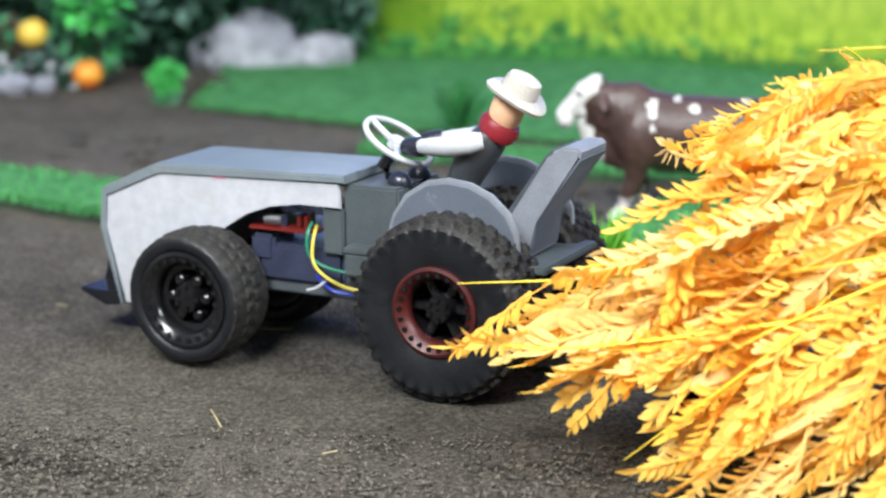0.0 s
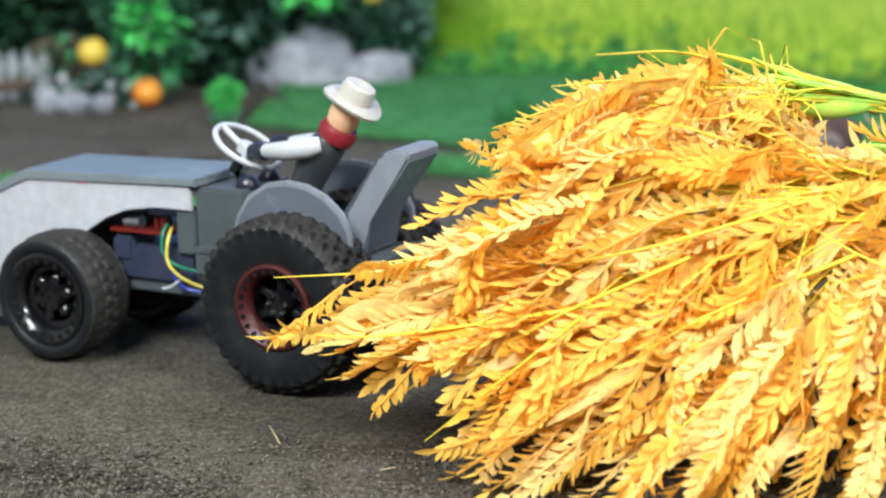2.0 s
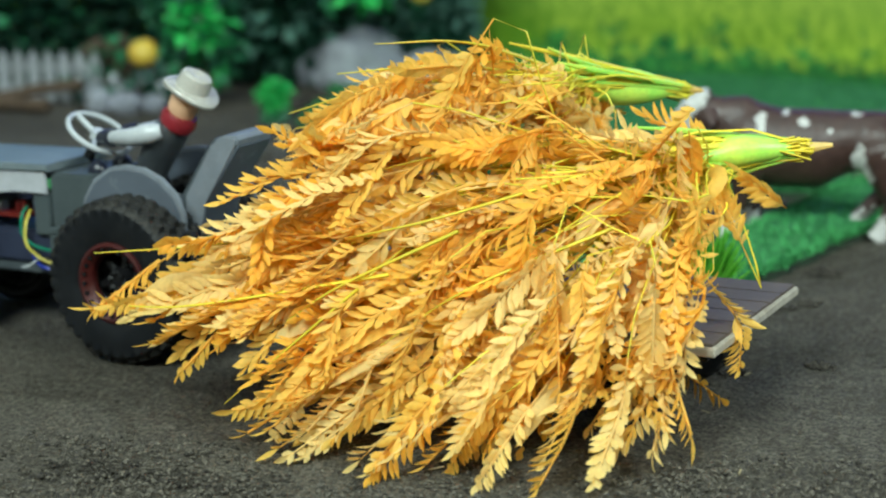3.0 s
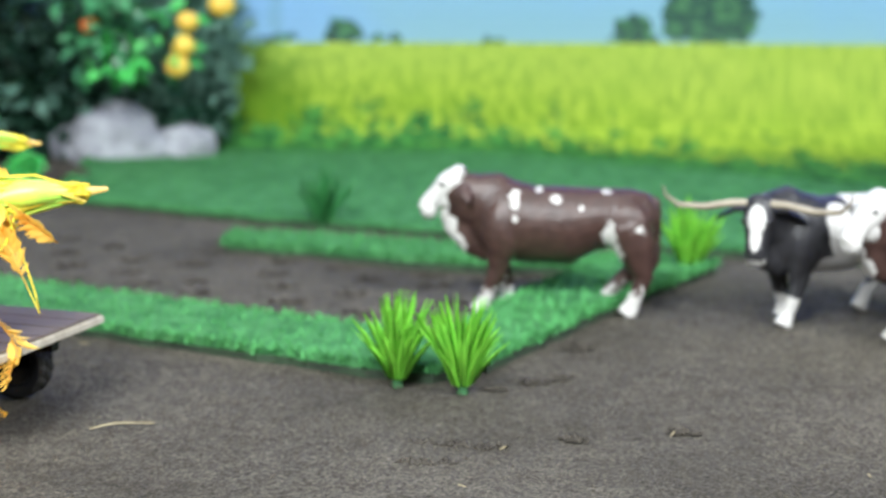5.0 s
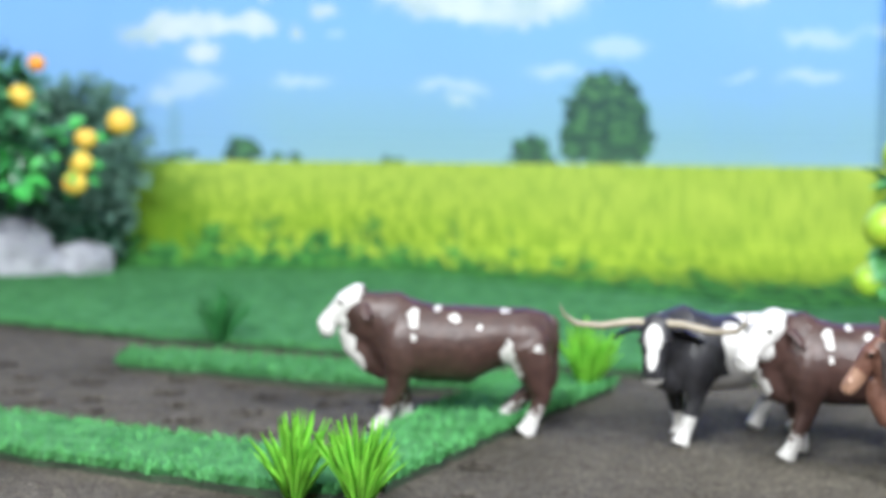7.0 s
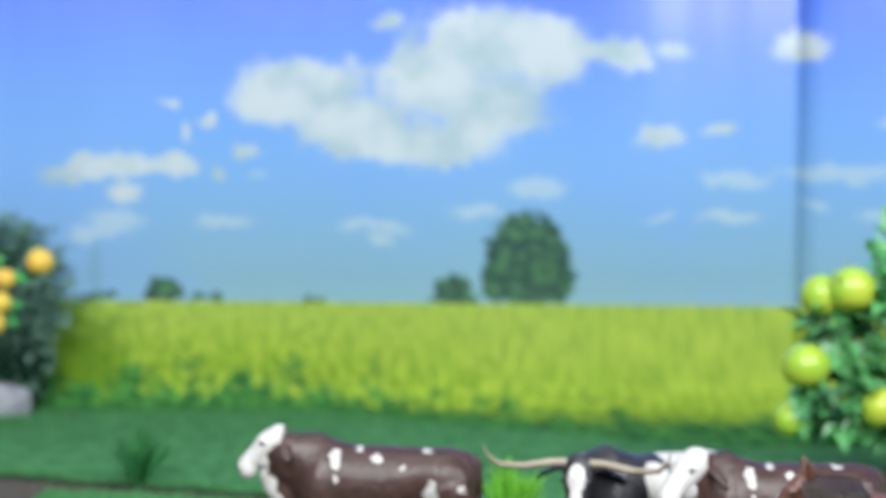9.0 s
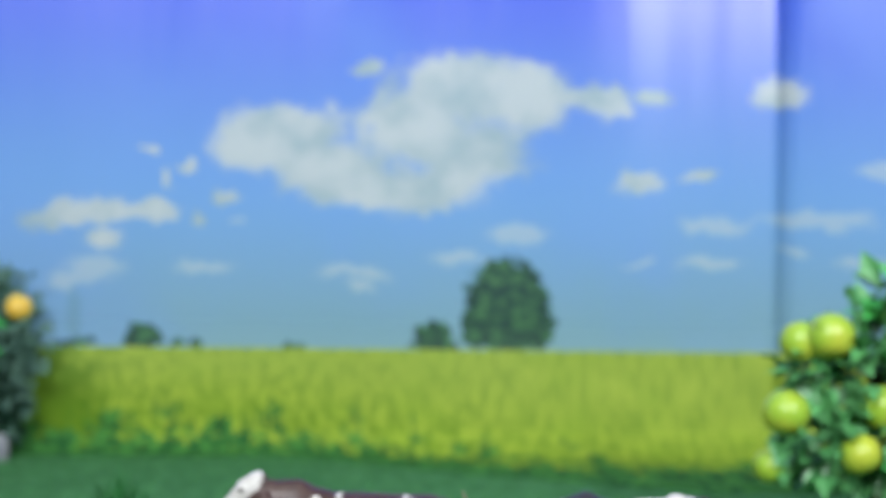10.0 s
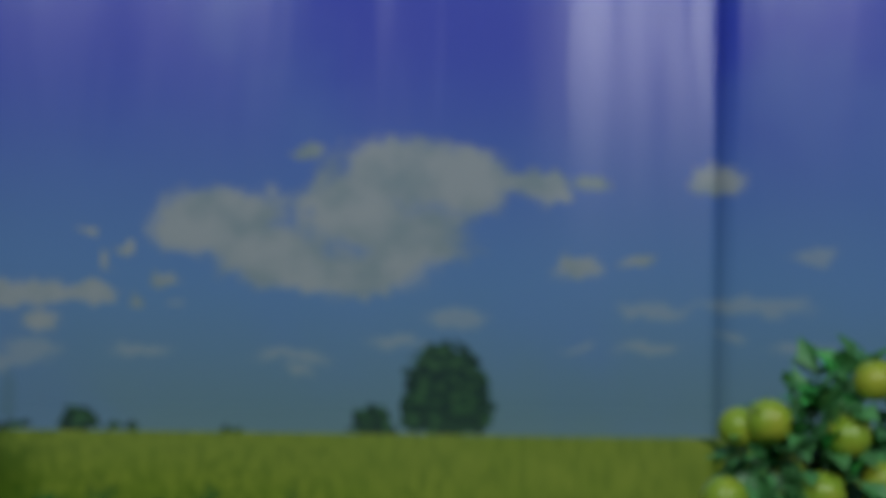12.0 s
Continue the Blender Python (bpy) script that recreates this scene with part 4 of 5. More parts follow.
def trailer():
    top = thing("trailer", "flat toy trailer with dark plywood deck and pale edges", "toy trailer")
    bm = bmesh.new()
    box(bm, (-0.333, -0.060, 0.0435), (-0.085, 0.060, 0.0478), 0.0006)
    deck = part("deck", bm, PLY_EDGE, top, "plywood deck with pale chipped edge")
    for k in range(6):
        bm = bmesh.new()
        y = -0.0585 + k * 0.0195
        box(bm, (-0.3315, y + 0.0003, 0.0478), (-0.0865, y + 0.0192, 0.0492), 0.0004)
        part("plank", bm, PLY, deck)
    bm = bmesh.new()
    for y in (-0.03, 0.03):
        box(bm, (-0.32, y - 0.004, 0.033), (-0.10, y + 0.004, 0.0435), 0.0006)
    box(bm, (-0.10, -0.005, 0.036), (-0.055, 0.005, 0.0415), 0.0008)
    part("frame", bm, BLACK, top, "black frame and drawbar")
    wheels = []
    for x in (-0.285, -0.135):
        bm = bmesh.new()
        tube(bm, [(x, -0.05, 0.020), (x, 0.05, 0.020)], 0.0022, 8)
        box(bm, (x - 0.006, -0.034, 0.018), (x + 0.006, -0.026, 0.034))
        box(bm, (x - 0.006, 0.026, 0.018), (x + 0.006, 0.034, 0.034))
        part("axle", bm, BLACK, top)
        for s in (1, -1):
            bm = bmesh.new()
            lathe(bm, [(0.0006, s * 0.004), (0.009, s * 0.004), (0.0115, s * 0.006), (0.0115, -s * 0.006), (0.0006, -s * 0.005)], 24)
            for i in range(5):
                a = radians(72 * i)
                box(bm, (-0.0012, -0.001, -0.0012), (0.0012, 0.001, 0.0012), 0, Matrix.Translation((0.006 * math.cos(a), s * 0.0045, 0.006 * math.sin(a))))
            w = part("wheel", bm, BLACK, top, "small black wheel")
            w.location = (x, s * 0.046, 0.020)
            bm = bmesh.new()
            tyre_mesh(bm, 0.020, 0.007, 0.0115, 18, 3, 0.0009, 0.0004)
            part("tyre", bm, [RUBBER, TREAD], w, "black rubber tyre")
            wheels.append((w, 0.020))
    return top, wheels


def leaflet(verts, faces, base, way, flat, length, wide):
    """One teardrop leaf with a raised rib, its tip curled out of its plane."""
    side = way.cross(flat).normalized()
    i = len(verts)
    curl = flat * (length * 0.16)
    for f, w in ((0.28, 0.62), (0.52, 1.0), (0.78, 0.72)):
        mid = base + way * (length * f) + curl * (f * f * 2)
        verts += [mid + side * (wide * w), mid + flat * (wide * 0.38 * w), mid - side * (wide * w)]
    verts += [base, base + way * length + curl * 2.2]
    a, t = i + 9, i + 10
    faces += [(a, i, i + 1), (a, i + 1, i + 2)]
    for k in (i, i + 3):
        faces += [(k, k + 3, k + 4, k + 1), (k + 1, k + 4, k + 5, k + 2)]
    faces += [(i + 6, t, i + 7), (i + 7, t, i + 8)]


def ear_mesh(rng, line, length, leaf, wide, pairs, material, parent, stalk_r=0.0007):
    """A plastic ear: a bent stalk whose last stretch carries two rows of pointed leaflets."""
    verts, faces, kinds = [], [], []
    total = [0.0]
    for a, b in zip(line, line[1:]):
        total.append(total[-1] + (b - a).length)
    full = total[-1]

    def at(d):
        d = min(max(d, 0.0), full - 1e-6)
        k = next(j for j in range(len(total) - 1) if total[j + 1] >= d)
        s = (d - total[k]) / max(1e-9, total[k + 1] - total[k])
        return line[k].lerp(line[k + 1], s), (line[k + 1] - line[k]).normalized()

    flat = Vector((rng.gauss(0, 0.7), rng.gauss(0.35, 0.75), rng.gauss(0.5, 0.65))).normalized()
    # stalk: a three-sided taper
    steps = 12
    for s in range(steps + 1):
        p, d = at(full * s / steps)
        u = d.cross(flat).normalized()
        v = u.cross(d)
        r = stalk_r * (1.0 - 0.5 * s / steps)
        for k in range(3):
            a = 2.094 * k
            verts.append(p + u * (r * math.cos(a)) + v * (r * math.sin(a)))
        if s:
            b = 3 * s
            for k in range(3):
                n = (k + 1) % 3
                faces.append((b - 3 + k, b - 3 + n, b + n, b + k))
                kinds.append(1 if s / steps < 1 - length / full else 0)
    # the flat rib that joins the leaflets
    for s in range(7):
        p, d = at(full - length + length * s / 6.0)
        u = d.cross(flat).normalized()
        w = wide * 0.62 * math.sin(math.pi * (0.15 + 0.8 * s / 6.0))
        verts += [p + u * w, p + flat * (wide * 0.5), p - u * w, p - flat * (wide * 0.5)]
        if s:
            b = len(verts) - 8
            for k in range(4):
                n = (k + 1) % 4
                faces.append((b + k, b + n, b + 4 + n, b + 4 + k))
                kinds.append(0)
    twist = rng.uniform(-1.3, 1.3)
    for i in range(pairs):
        f = i / (pairs - 1)
        p, d = at(full - length + length * f * 0.985)
        fl = (Matrix.Rotation(twist * f, 3, d) @ flat)
        fl = (fl - d * fl.dot(d)).normalized()
        side = d.cross(fl)
        size = leaf * (0.55 + 0.75 * math.sin(math.pi * (0.12 + 0.80 * f))) * rng.uniform(0.85, 1.12)
        for s in (1, -1):
            if rng.random() < 0.07:
                continue
            splay = rng.uniform(0.55, 1.05) * (1 - 0.4 * f)
            way = (d * 0.85 + side * (s * splay) + fl * rng.uniform(-0.22, 0.42)).normalized()
            n0 = len(faces)
            leaflet(verts, faces, p, way, fl, size, wide * rng.uniform(0.85, 1.15))
            kinds += [0] * (len(faces) - n0)
    p, d = at(full)
    n0 = len(faces)
    leaflet(verts, faces, p, d, flat, leaf * 1.25, wide)
    kinds += [0] * (len(faces) - n0)
    return raw("ear", verts, faces, [material, STALK], parent, "", True, kinds)


def in_polygon(rng, poly):
    xs, zs = [p[0] for p in poly], [p[2] for p in poly]
    flat = [(p[0], p[2]) for p in poly]
    while True:
        x, z = rng.uniform(min(xs), max(xs)), rng.uniform(min(zs), max(zs))
        if inside(flat, x, z):
            w = [1 / ((p[0] - x) ** 2 + (p[2] - z) ** 2 + 1e-5) for p in poly]
            return x, sum(a * p[1] for a, p in zip(w, poly)) / sum(w), z


def sheaf(label, knot, tail, spread, ears, seed, strays, loose=()):
    """A tied bunch of artificial ears that fans out from its knot over the load."""
    rng = random.Random(seed)
    top = thing("wheat_sheaf", label, "artificial wheat", "sheaves on the trailer")
    knot, tail = Vector(knot), Vector(tail)
    axis = (knot - tail).normalized()
    for i in range(ears):
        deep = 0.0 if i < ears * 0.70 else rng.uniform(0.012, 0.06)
        if i < len(loose):
            q = Vector(loose[i])
        elif i < len(spread) + len(loose):
            q = Vector(spread[i - len(loose)]) + Vector((rng.gauss(0, 0.004), rng.gauss(0, 0.004), rng.gauss(0, 0.003)))
        else:
            q = Vector(in_polygon(rng, spread))
        tip = q + Vector((0, -deep + rng.gauss(0.004, 0.007), 0))
        tip.z = max(tip.z, 0.004)
        reach = (tip - knot).length
        length = min(rng.uniform(0.036, 0.075), reach * 0.85)
        single = i < len(loose)
        lift = 0.0 if single else rng.uniform(0.0, 0.16) * reach
        mid = knot.lerp(tip, 0.45) + Vector((rng.gauss(0, 0.010), rng.gauss(0.002, 0.008), lift * 0.5 + rng.gauss(0, 0.005)))
        wild = 0.25 if single else rng.choice((0.8, 1.2, 1.7))
        near = knot.lerp(tip, 0.78) + Vector((rng.gauss(0, 0.011) * wild, rng.gauss(0.002, 0.007), lift * 0.30 + rng.gauss(0.002, 0.010) * wild))
        line = curve_points([tail + Vector([rng.gauss(0, 0.002) for _ in range(3)]), knot + Vector([rng.gauss(0, 0.004) for _ in range(3)]), mid, near, tip], 6)
        pick = rng.random()
        # innermost ears: shade between ears put into the colour; others deep orange by chance
        material = EAR_DEEP_SHADED if deep > 0.035 or pick < 0.11 else (EAR_PALE if pick > 0.60 else EAR)
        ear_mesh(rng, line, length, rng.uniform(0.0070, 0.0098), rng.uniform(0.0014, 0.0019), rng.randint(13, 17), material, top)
    for i in range(ears // 12):
        # broad smooth leaf blades between the ears
        tip = Vector(in_polygon(rng, spread)) + Vector((0, rng.uniform(-0.004, 0.010), 0))
        root = knot.lerp(tip, 1 - rng.uniform(0.035, 0.055) / max(0.06, (tip - knot).length))
        pts = curve_points([root, root.lerp(tip, 0.5) + Vector((rng.gauss(0, 0.004), 0.004, rng.uniform(0.0, 0.008))), tip], 4)
        flat = Vector((rng.gauss(0, 0.3), 0.8, rng.gauss(0.5, 0.3))).normalized()
        verts, faces = [], []
        for s, p in enumerate(pts):
            f = s / (len(pts) - 1)
            d = (pts[min(s + 1, len(pts) - 1)] - pts[max(s - 1, 0)]).normalized()
            u = d.cross(flat).normalized()
            w = 0.0038 * math.sin(math.pi * (0.08 + 0.9 * f)) ** 0.8
            verts += [p + u * w, p + flat * (w * 0.35), p - u * w]
            if s:
                k = 3 * s
                faces += [(k - 3, k - 2, k + 1, k), (k - 2, k - 1, k + 2, k + 1)]
        raw("leaf_blade", verts, faces, EAR_PALE if i % 3 else EAR, top, "broad pale yellow leaf blade", True)
    for a, b, c in strays:
        verts, faces = [], []
        pts = curve_points([a, b, c], 6)
        for s, p in enumerate(pts):
            d = (pts[min(s + 1, len(pts) - 1)] - pts[max(s - 1, 0)]).normalized()
            u = d.cross(Vector((0.1, 0.9, 0.4))).normalized()
            v = u.cross(d)
            r = 0.0011 * (1 - 0.75 * s / (len(pts) - 1))
            verts += [p + u * r, p - u * (r * 0.5) + v * r, p - u * (r * 0.5) - v * r]
            if s:
                k = 3 * s
                faces += [(k - 3 + j, k - 3 + (j + 1) % 3, k + (j + 1) % 3, k + j) for j in range(3)]
        raw("stalk", verts, faces, STALK, top, "thin yellow-green bare stalk", True)
    # green bases of the stalks, pinched at the tail and flaring to the knot
    for i in range(14):
        a = rng.uniform(0, 6.283)
        r = rng.uniform(0.2, 1.0)
        u = axis.orthogonal().normalized()
        v = axis.cross(u)
        off = (u * math.cos(a) + v * math.sin(a)) * r
        end = knot + axis * rng.uniform(0.02, 0.05) + off * rng.uniform(0.012, 0.022) + Vector((0, 0, 0.003))
        bm = bmesh.new()
        tube(bm, curve_points([tail + off * 0.003, tail.lerp(knot, 0.5) + off * 0.0075, knot + off * 0.0125, end], 4), [0.0012] + [(0.0028, 0.0016)] * 8 + [0.0016, 0.0012, 0.0009, 0.0005], 7)
        part("stalk_base", bm, SLEEVE if i % 4 else STALK, top, "bright green flattened stalk base")
    for k, (roll, grow) in enumerate(((0.0, 1.0), (1.3, 0.8), (2.4, 0.7))):
        # broad leaf sheaths folded round the stalk ends
        bm = bmesh.new()
        u = axis.orthogonal().normalized()
        lean = (u * math.cos(roll) + axis.cross(u) * math.sin(roll)) * 0.003
        far = knot + axis * 0.050 * grow + lean * 2 + Vector((0, 0, 0.004))
        tube(bm, curve_points([tail, tail.lerp(knot, 0.5) + lean, knot + lean, far], 4), [0.0016, 0.0030, 0.0046, 0.0058, 0.0066, 0.0072, 0.0074, (0.0074, 0.0060), (0.0068, 0.0050), (0.0058, 0.0036), (0.0036, 0.002), (0.002, 0.001), (0.0005, 0.0003)], 12)
        part("sheath", bm, SLEEVE, top, "broad bright green leaf sheath")
    bm = bmesh.new()
    tube(bm, [tail - axis * 0.013, tail - axis * 0.004, tail + axis * 0.006], [0.001, 0.0024, 0.0032], 8)
    part("stub", bm, EAR_PALE, top, "pale trimmed stalk ends")
    return top


# ---- toy animals ----

def animal(name, label, category, paint, place, turn, size=1.0, head_turn=0.0, horns=0.0, ear_mat=None, ear_size=1.0, horse=False, hoof_mat=None, group="toy cattle", mane=None, head_paint=None, bulk=1.0, head_drop=0.0, head_shift=(0, 0, 0), head_size=1.08):
    """A moulded toy animal: fused body, ears, horns, tail; head and neck may be turned to a side."""
    top = thing(name, label, category, group, Matrix.Translation((*place, 0.0)) @ Matrix.Rotation(radians(turn), 4, "Z") @ Matrix.Scale(size, 4))
    pivot = Vector((0.05, 0, 0.072))
    swing = Matrix.Translation(head_shift) @ Matrix.Translation(pivot) @ Matrix.Rotation(radians(head_turn), 4, "Z") @ Matrix.Rotation(radians(head_drop), 4, "Y") @ Matrix.Translation(-pivot)
    bm = bmesh.new()
    b = bulk
    tube(bm, [(-0.067, 0, 0.066), (-0.061, 0, 0.0655), (-0.048, 0, 0.0645), (-0.024, 0, 0.0640), (-0.004, 0, 0.0590), (0.020, 0, 0.0595), (0.038, 0, 0.0630), (0.052, 0, 0.0655), (0.061, 0, 0.065)],
         [(0.006, 0.008), (0.0135 * b, 0.0165), (0.0185 * b, 0.0205), (0.0205 * b, 0.0212), (0.0225 * b, 0.0272), (0.0225 * b, 0.0268), (0.0215 * b, 0.0275), (0.0165 * b, 0.0250), (0.008, 0.014)], 24)
    tube(bm, [swing @ Vector(p) if i > 1 else Vector(p) for i, p in enumerate([(0.030, 0, 0.068), (0.047, 0, 0.073), (0.056, 0, 0.081), (0.066, 0, 0.090)])],
         [(0.014, 0.019), (0.0145, 0.0225), (0.0125, 0.0180), (0.0090, 0.0115)], 18)
    for s in (1, -1):
        ball(bm, (0.039, s * 0.0140 * b, 0.056), (0.0140, 0.0100, 0.0215), 14)
        ball(bm, (-0.046, s * 0.0125 * b, 0.060), (0.0160, 0.0096, 0.0185), 14)
    ball(bm, (0.049, 0, 0.0845), (0.015, 0.009, 0.0085), 14)
    # dewlap and brisket
    tube(bm, [swing @ Vector((0.070, 0, 0.074)), (swing @ Vector((0.068, 0, 0.062)) + Vector((0.068, 0, 0.062))) / 2, (0.0590, 0, 0.047), (0.048, 0, 0.039)], [(0.0045, 0.006), (0.006, 0.010), (0.008, 0.011), (0.008, 0.008)], 12, up=(1, 0, 0))
    legs = ((0.041, 1, 0.011), (0.041, -1, -0.005), (-0.050, 1, 0.004), (-0.050, -1, 0.021))
    for x, s, step in legs:
        y = s * 0.0125 * b
        if x > 0:
            line = [(x - 0.002, y, 0.056), (x, y, 0.042), (x + 0.001, y, 0.030), (x + step * 0.35, y, 0.0225), (x + step * 0.8, y, 0.010), (x + step + 0.001, y, 0.0035), (x + step + 0.003, y, 0.0)]
            rad = [(0.009, 0.0125), (0.0078, 0.0105), (0.0056, 0.0070), (0.0054, 0.0062), (0.0042, 0.0048), (0.0056, 0.0062), (0.0064, 0.0076)]
        else:
            line = [(x + 0.004, y, 0.062), (x - 0.001, y, 0.047), (x - 0.004, y, 0.036), (x - 0.009 + step * 0.5, y, 0.0255), (x - 0.005 + step, y, 0.012), (x + step - 0.002, y, 0.004), (x + step + 0.001, y, 0.0)]
            rad = [(0.0115, 0.016), (0.0105, 0.0145), (0.0078, 0.0105), (0.0050, 0.0066), (0.0046, 0.0052), (0.0058, 0.0064), (0.0064, 0.0074)]
        tube(bm, line, rad, 12, up=(1, 0, 0))
    body = part("body", bm, paint, top, "")
    rem = body.modifiers.new("fuse", "REMESH")
    rem.mode, rem.voxel_size, rem.use_smooth_shade = "VOXEL", 0.0013, True
    sm = body.modifiers.new("soften", "SMOOTH")
    sm.factor, sm.iterations = 0.5, 10
    # the head: brow, cheeks, bridge and muzzle
    bm = bmesh.new()
    if horse:
        tube(bm, [(0.0560, 0, 0.0960), (0.0620, 0, 0.0950), (0.0700, 0, 0.0880), (0.0800, 0, 0.0785), (0.0880, 0, 0.0705), (0.0910, 0, 0.0675)],
             [(0.004, 0.005), (0.0078, 0.0084), (0.0078, 0.0094), (0.0056, 0.0066), (0.0052, 0.0056), (0.0036, 0.0036)], 16)
        ball(bm, (0.0660, 0, 0.0845), (0.0088, 0.0064, 0.0092), 14)
        ball(bm, (0.0880, 0, 0.0695), (0.0040, 0.0052, 0.0046), 12)
    else:
        tube(bm, [(0.0555, 0, 0.0950), (0.0610, 0, 0.0945), (0.0680, 0, 0.0895), (0.0765, 0, 0.0820), (0.0830, 0, 0.0755), (0.0860, 0, 0.0720)],
             [(0.005, 0.005), (0.0100, 0.0090), (0.0100, 0.0098), (0.0074, 0.0074), (0.0070, 0.0070), (0.0055, 0.0056)], 16)
        ball(bm, (0.0680, 0, 0.0800), (0.0098, 0.0078, 0.0092), 14)
        ball(bm, (0.0605, 0, 0.0985), (0.0066, 0.0088, 0.0052), 14)
        ball(bm, (0.0826, 0, 0.0725), (0.0066, 0.0080, 0.0078), 14)
    for s in (1, -1):
        ball(bm, (0.0715, s * 0.0068, 0.0925), (0.0042, 0.0026, 0.0028), 10)
        ball(bm, (0.0878, s * 0.0036, 0.0750), (0.0020, 0.0020, 0.0020), 8)
    brow = Vector((0.060, 0, 0.092))
    for v in bm.verts:
        v.co = brow + (v.co - brow) * head_size
    head = part("head", bm, head_paint or paint, top)
    head.matrix_basis = swing
    rem = head.modifiers.new("fuse", "REMESH")
    rem.mode, rem.voxel_size, rem.use_smooth_shade = "VOXEL", 0.0010, True
    sm = head.modifiers.new("soften", "SMOOTH")
    sm.factor, sm.iterations = 0.5, 5
    for s in (1, -1):
        bm = bmesh.new()
        if horse:
            tube(bm, [swing @ Vector(p) for p in ((0.0590, s * 0.0050, 0.0985), (0.0585, s * 0.0068, 0.1035), (0.0590, s * 0.0072, 0.1085), (0.0600, s * 0.0070, 0.1120))],
                 [(0.0030, 0.0022), (0.0042, 0.0024), (0.0032, 0.0018), (0.0005, 0.0004)], 10)
        else:
            e = ear_size
            tube(bm, [swing @ Vector(p) for p in ((0.0590, s * 0.0085, 0.0905), (0.0570, s * (0.0085 + 0.005 * e), 0.0898), (0.0555, s * (0.0085 + 0.010 * e), 0.0870 - 0.002 * e), (0.0550, s * (0.0085 + 0.0135 * e), 0.0850 - 0.004 * e))],
                 [(0.0024, 0.0017), (0.0046 * e ** 0.5, 0.0020), (0.0042 * e ** 0.5, 0.0016), (0.0012, 0.0008)], 12)
        part("ear", bm, ear_mat or paint, top)
        bm = bmesh.new()
        ball(bm, swing @ (brow + (Vector((0.0725, s * 0.0092, 0.0915)) - brow) * head_size), (0.0016, 0.0011, 0.0014), 10)
        part("eye", bm, EYE_BLACK, top)
        if horns:
            bm = bmesh.new()
            h = horns
            tube(bm, [swing @ Vector(p) for p in ((0.0615, s * 0.006, 0.0985), (0.0620, s * 0.018, 0.0985), (0.0640, s * (0.018 + 0.45 * h), 0.0955), (0.0670, s * (0.018 + 0.85 * h), 0.0985), (0.0690, s * (0.018 + 1.02 * h), 0.1070), (0.0695, s * (0.018 + 1.06 * h), 0.1160))],
                 [0.0028, 0.0027, 0.0024, 0.0019, 0.0012, 0.0004], 10)
            part("horn", bm, HORN, top, "long pale curved horn")
    bm = bmesh.new()
    tube(bm, curve_points([(-0.061, 0, 0.0785), (-0.0655, 0, 0.074), (-0.0660, 0.001, 0.055), (-0.0640, 0.002, 0.036), (-0.0630, 0.002, 0.028)], 4), [0.0022] * 10 + [0.0028, 0.0036, 0.0038, 0.0032, 0.0024, 0.001, 0.0006], 8)
    part("tail", bm, paint, top)
    if mane:
        verts, faces = [], []
        rng = random.Random(31)
        for i in range(220):
            f = rng.random()
            side = rng.choice((-1, 1))
            p = swing @ Vector((0.064 - 0.036 * f, side * rng.uniform(0.0, 0.004), 0.1005 - 0.008 * f))
            q = p + Vector((rng.uniform(-0.004, 0.002), side * (0.011 + 0.004 * f), -rng.uniform(0.006, 0.010)))
            e = q + Vector((rng.uniform(-0.007, 0.003), side * rng.uniform(0.001, 0.004), -rng.uniform(0.012, 0.030)))
            w = Vector((0.0013, 0, 0))
            k = len(verts)
            verts += [p - w, p + w, q - w, q + w, e]
            faces += [(k, k + 1, k + 3, k + 2), (k + 2, k + 3, k + 4)]
        raw("mane", verts, faces, mane, top, "black mane")
    return top


WHITE = (0.54, 0.53, 0.51)
FEET = ((0, 0, 0.0), (0.3, 0.3, 0.0155))


def both_sides(*spots):
    return [((x, s * 0.02, z), (rx, 0.022, rz)) for x, z, rx, rz in spots for s in (1, -1)]


BROWN_HIDE = hide_paint("brown_hide", (0.056, 0.029, 0.024), (0.038, 0.020, 0.017), WHITE, [FEET, *both_sides((0.030, 0.0785, 0.0034, 0.0058), (0.030, 0.066, 0.0018, 0.0024), (0.002, 0.0795, 0.0036, 0.0026), (-0.0145, 0.0740, 0.0016, 0.0018), (0.014, 0.0845, 0.003, 0.002), (-0.031, 0.0840, 0.004, 0.002), (-0.0335, 0.0545, 0.0042, 0.009), (-0.036, 0.043, 0.0070, 0.007), (-0.0535, 0.0595, 0.0038, 0.0024))], 2.9,
                        plain=[((0.0830, 0, 0.070), (0.0085, 0.013, 0.012)), ((0.0765, 0, 0.0575), (0.0078, 0.012, 0.012)), ((0.0700, 0, 0.045), (0.0078, 0.011, 0.011))])
WHITE_FACE = hide_paint("white_face", (0.056, 0.029, 0.024), (0.038, 0.020, 0.017), WHITE, [((0.084, 0, 0.092), (0.028, 0.05, 0.040))], 0.4)
PIED_HIDE = hide_paint("black_white_hide", (0.016, 0.016, 0.019), (0.030, 0.030, 0.034), WHITE, [((0, 0, 0.0), (0.3, 0.3, 0.019)), ((0.074, 0, 0.094), (0.010, 0.0060, 0.010)), ((0.080, 0, 0.084), (0.010, 0.0042, 0.011)), ((0.088, 0, 0.070), (0.004, 0.007, 0.004)), ((-0.022, 0, 0.068), (0.030, 0.04, 0.030)), ((-0.058, 0, 0.075), (0.012, 0.03, 0.012)),
                       ((-0.002, 0, 0.040), (0.05, 0.03, 0.010)), ((0.014, 0.018, 0.066), (0.012, 0.012, 0.02))], 0.7, 40)
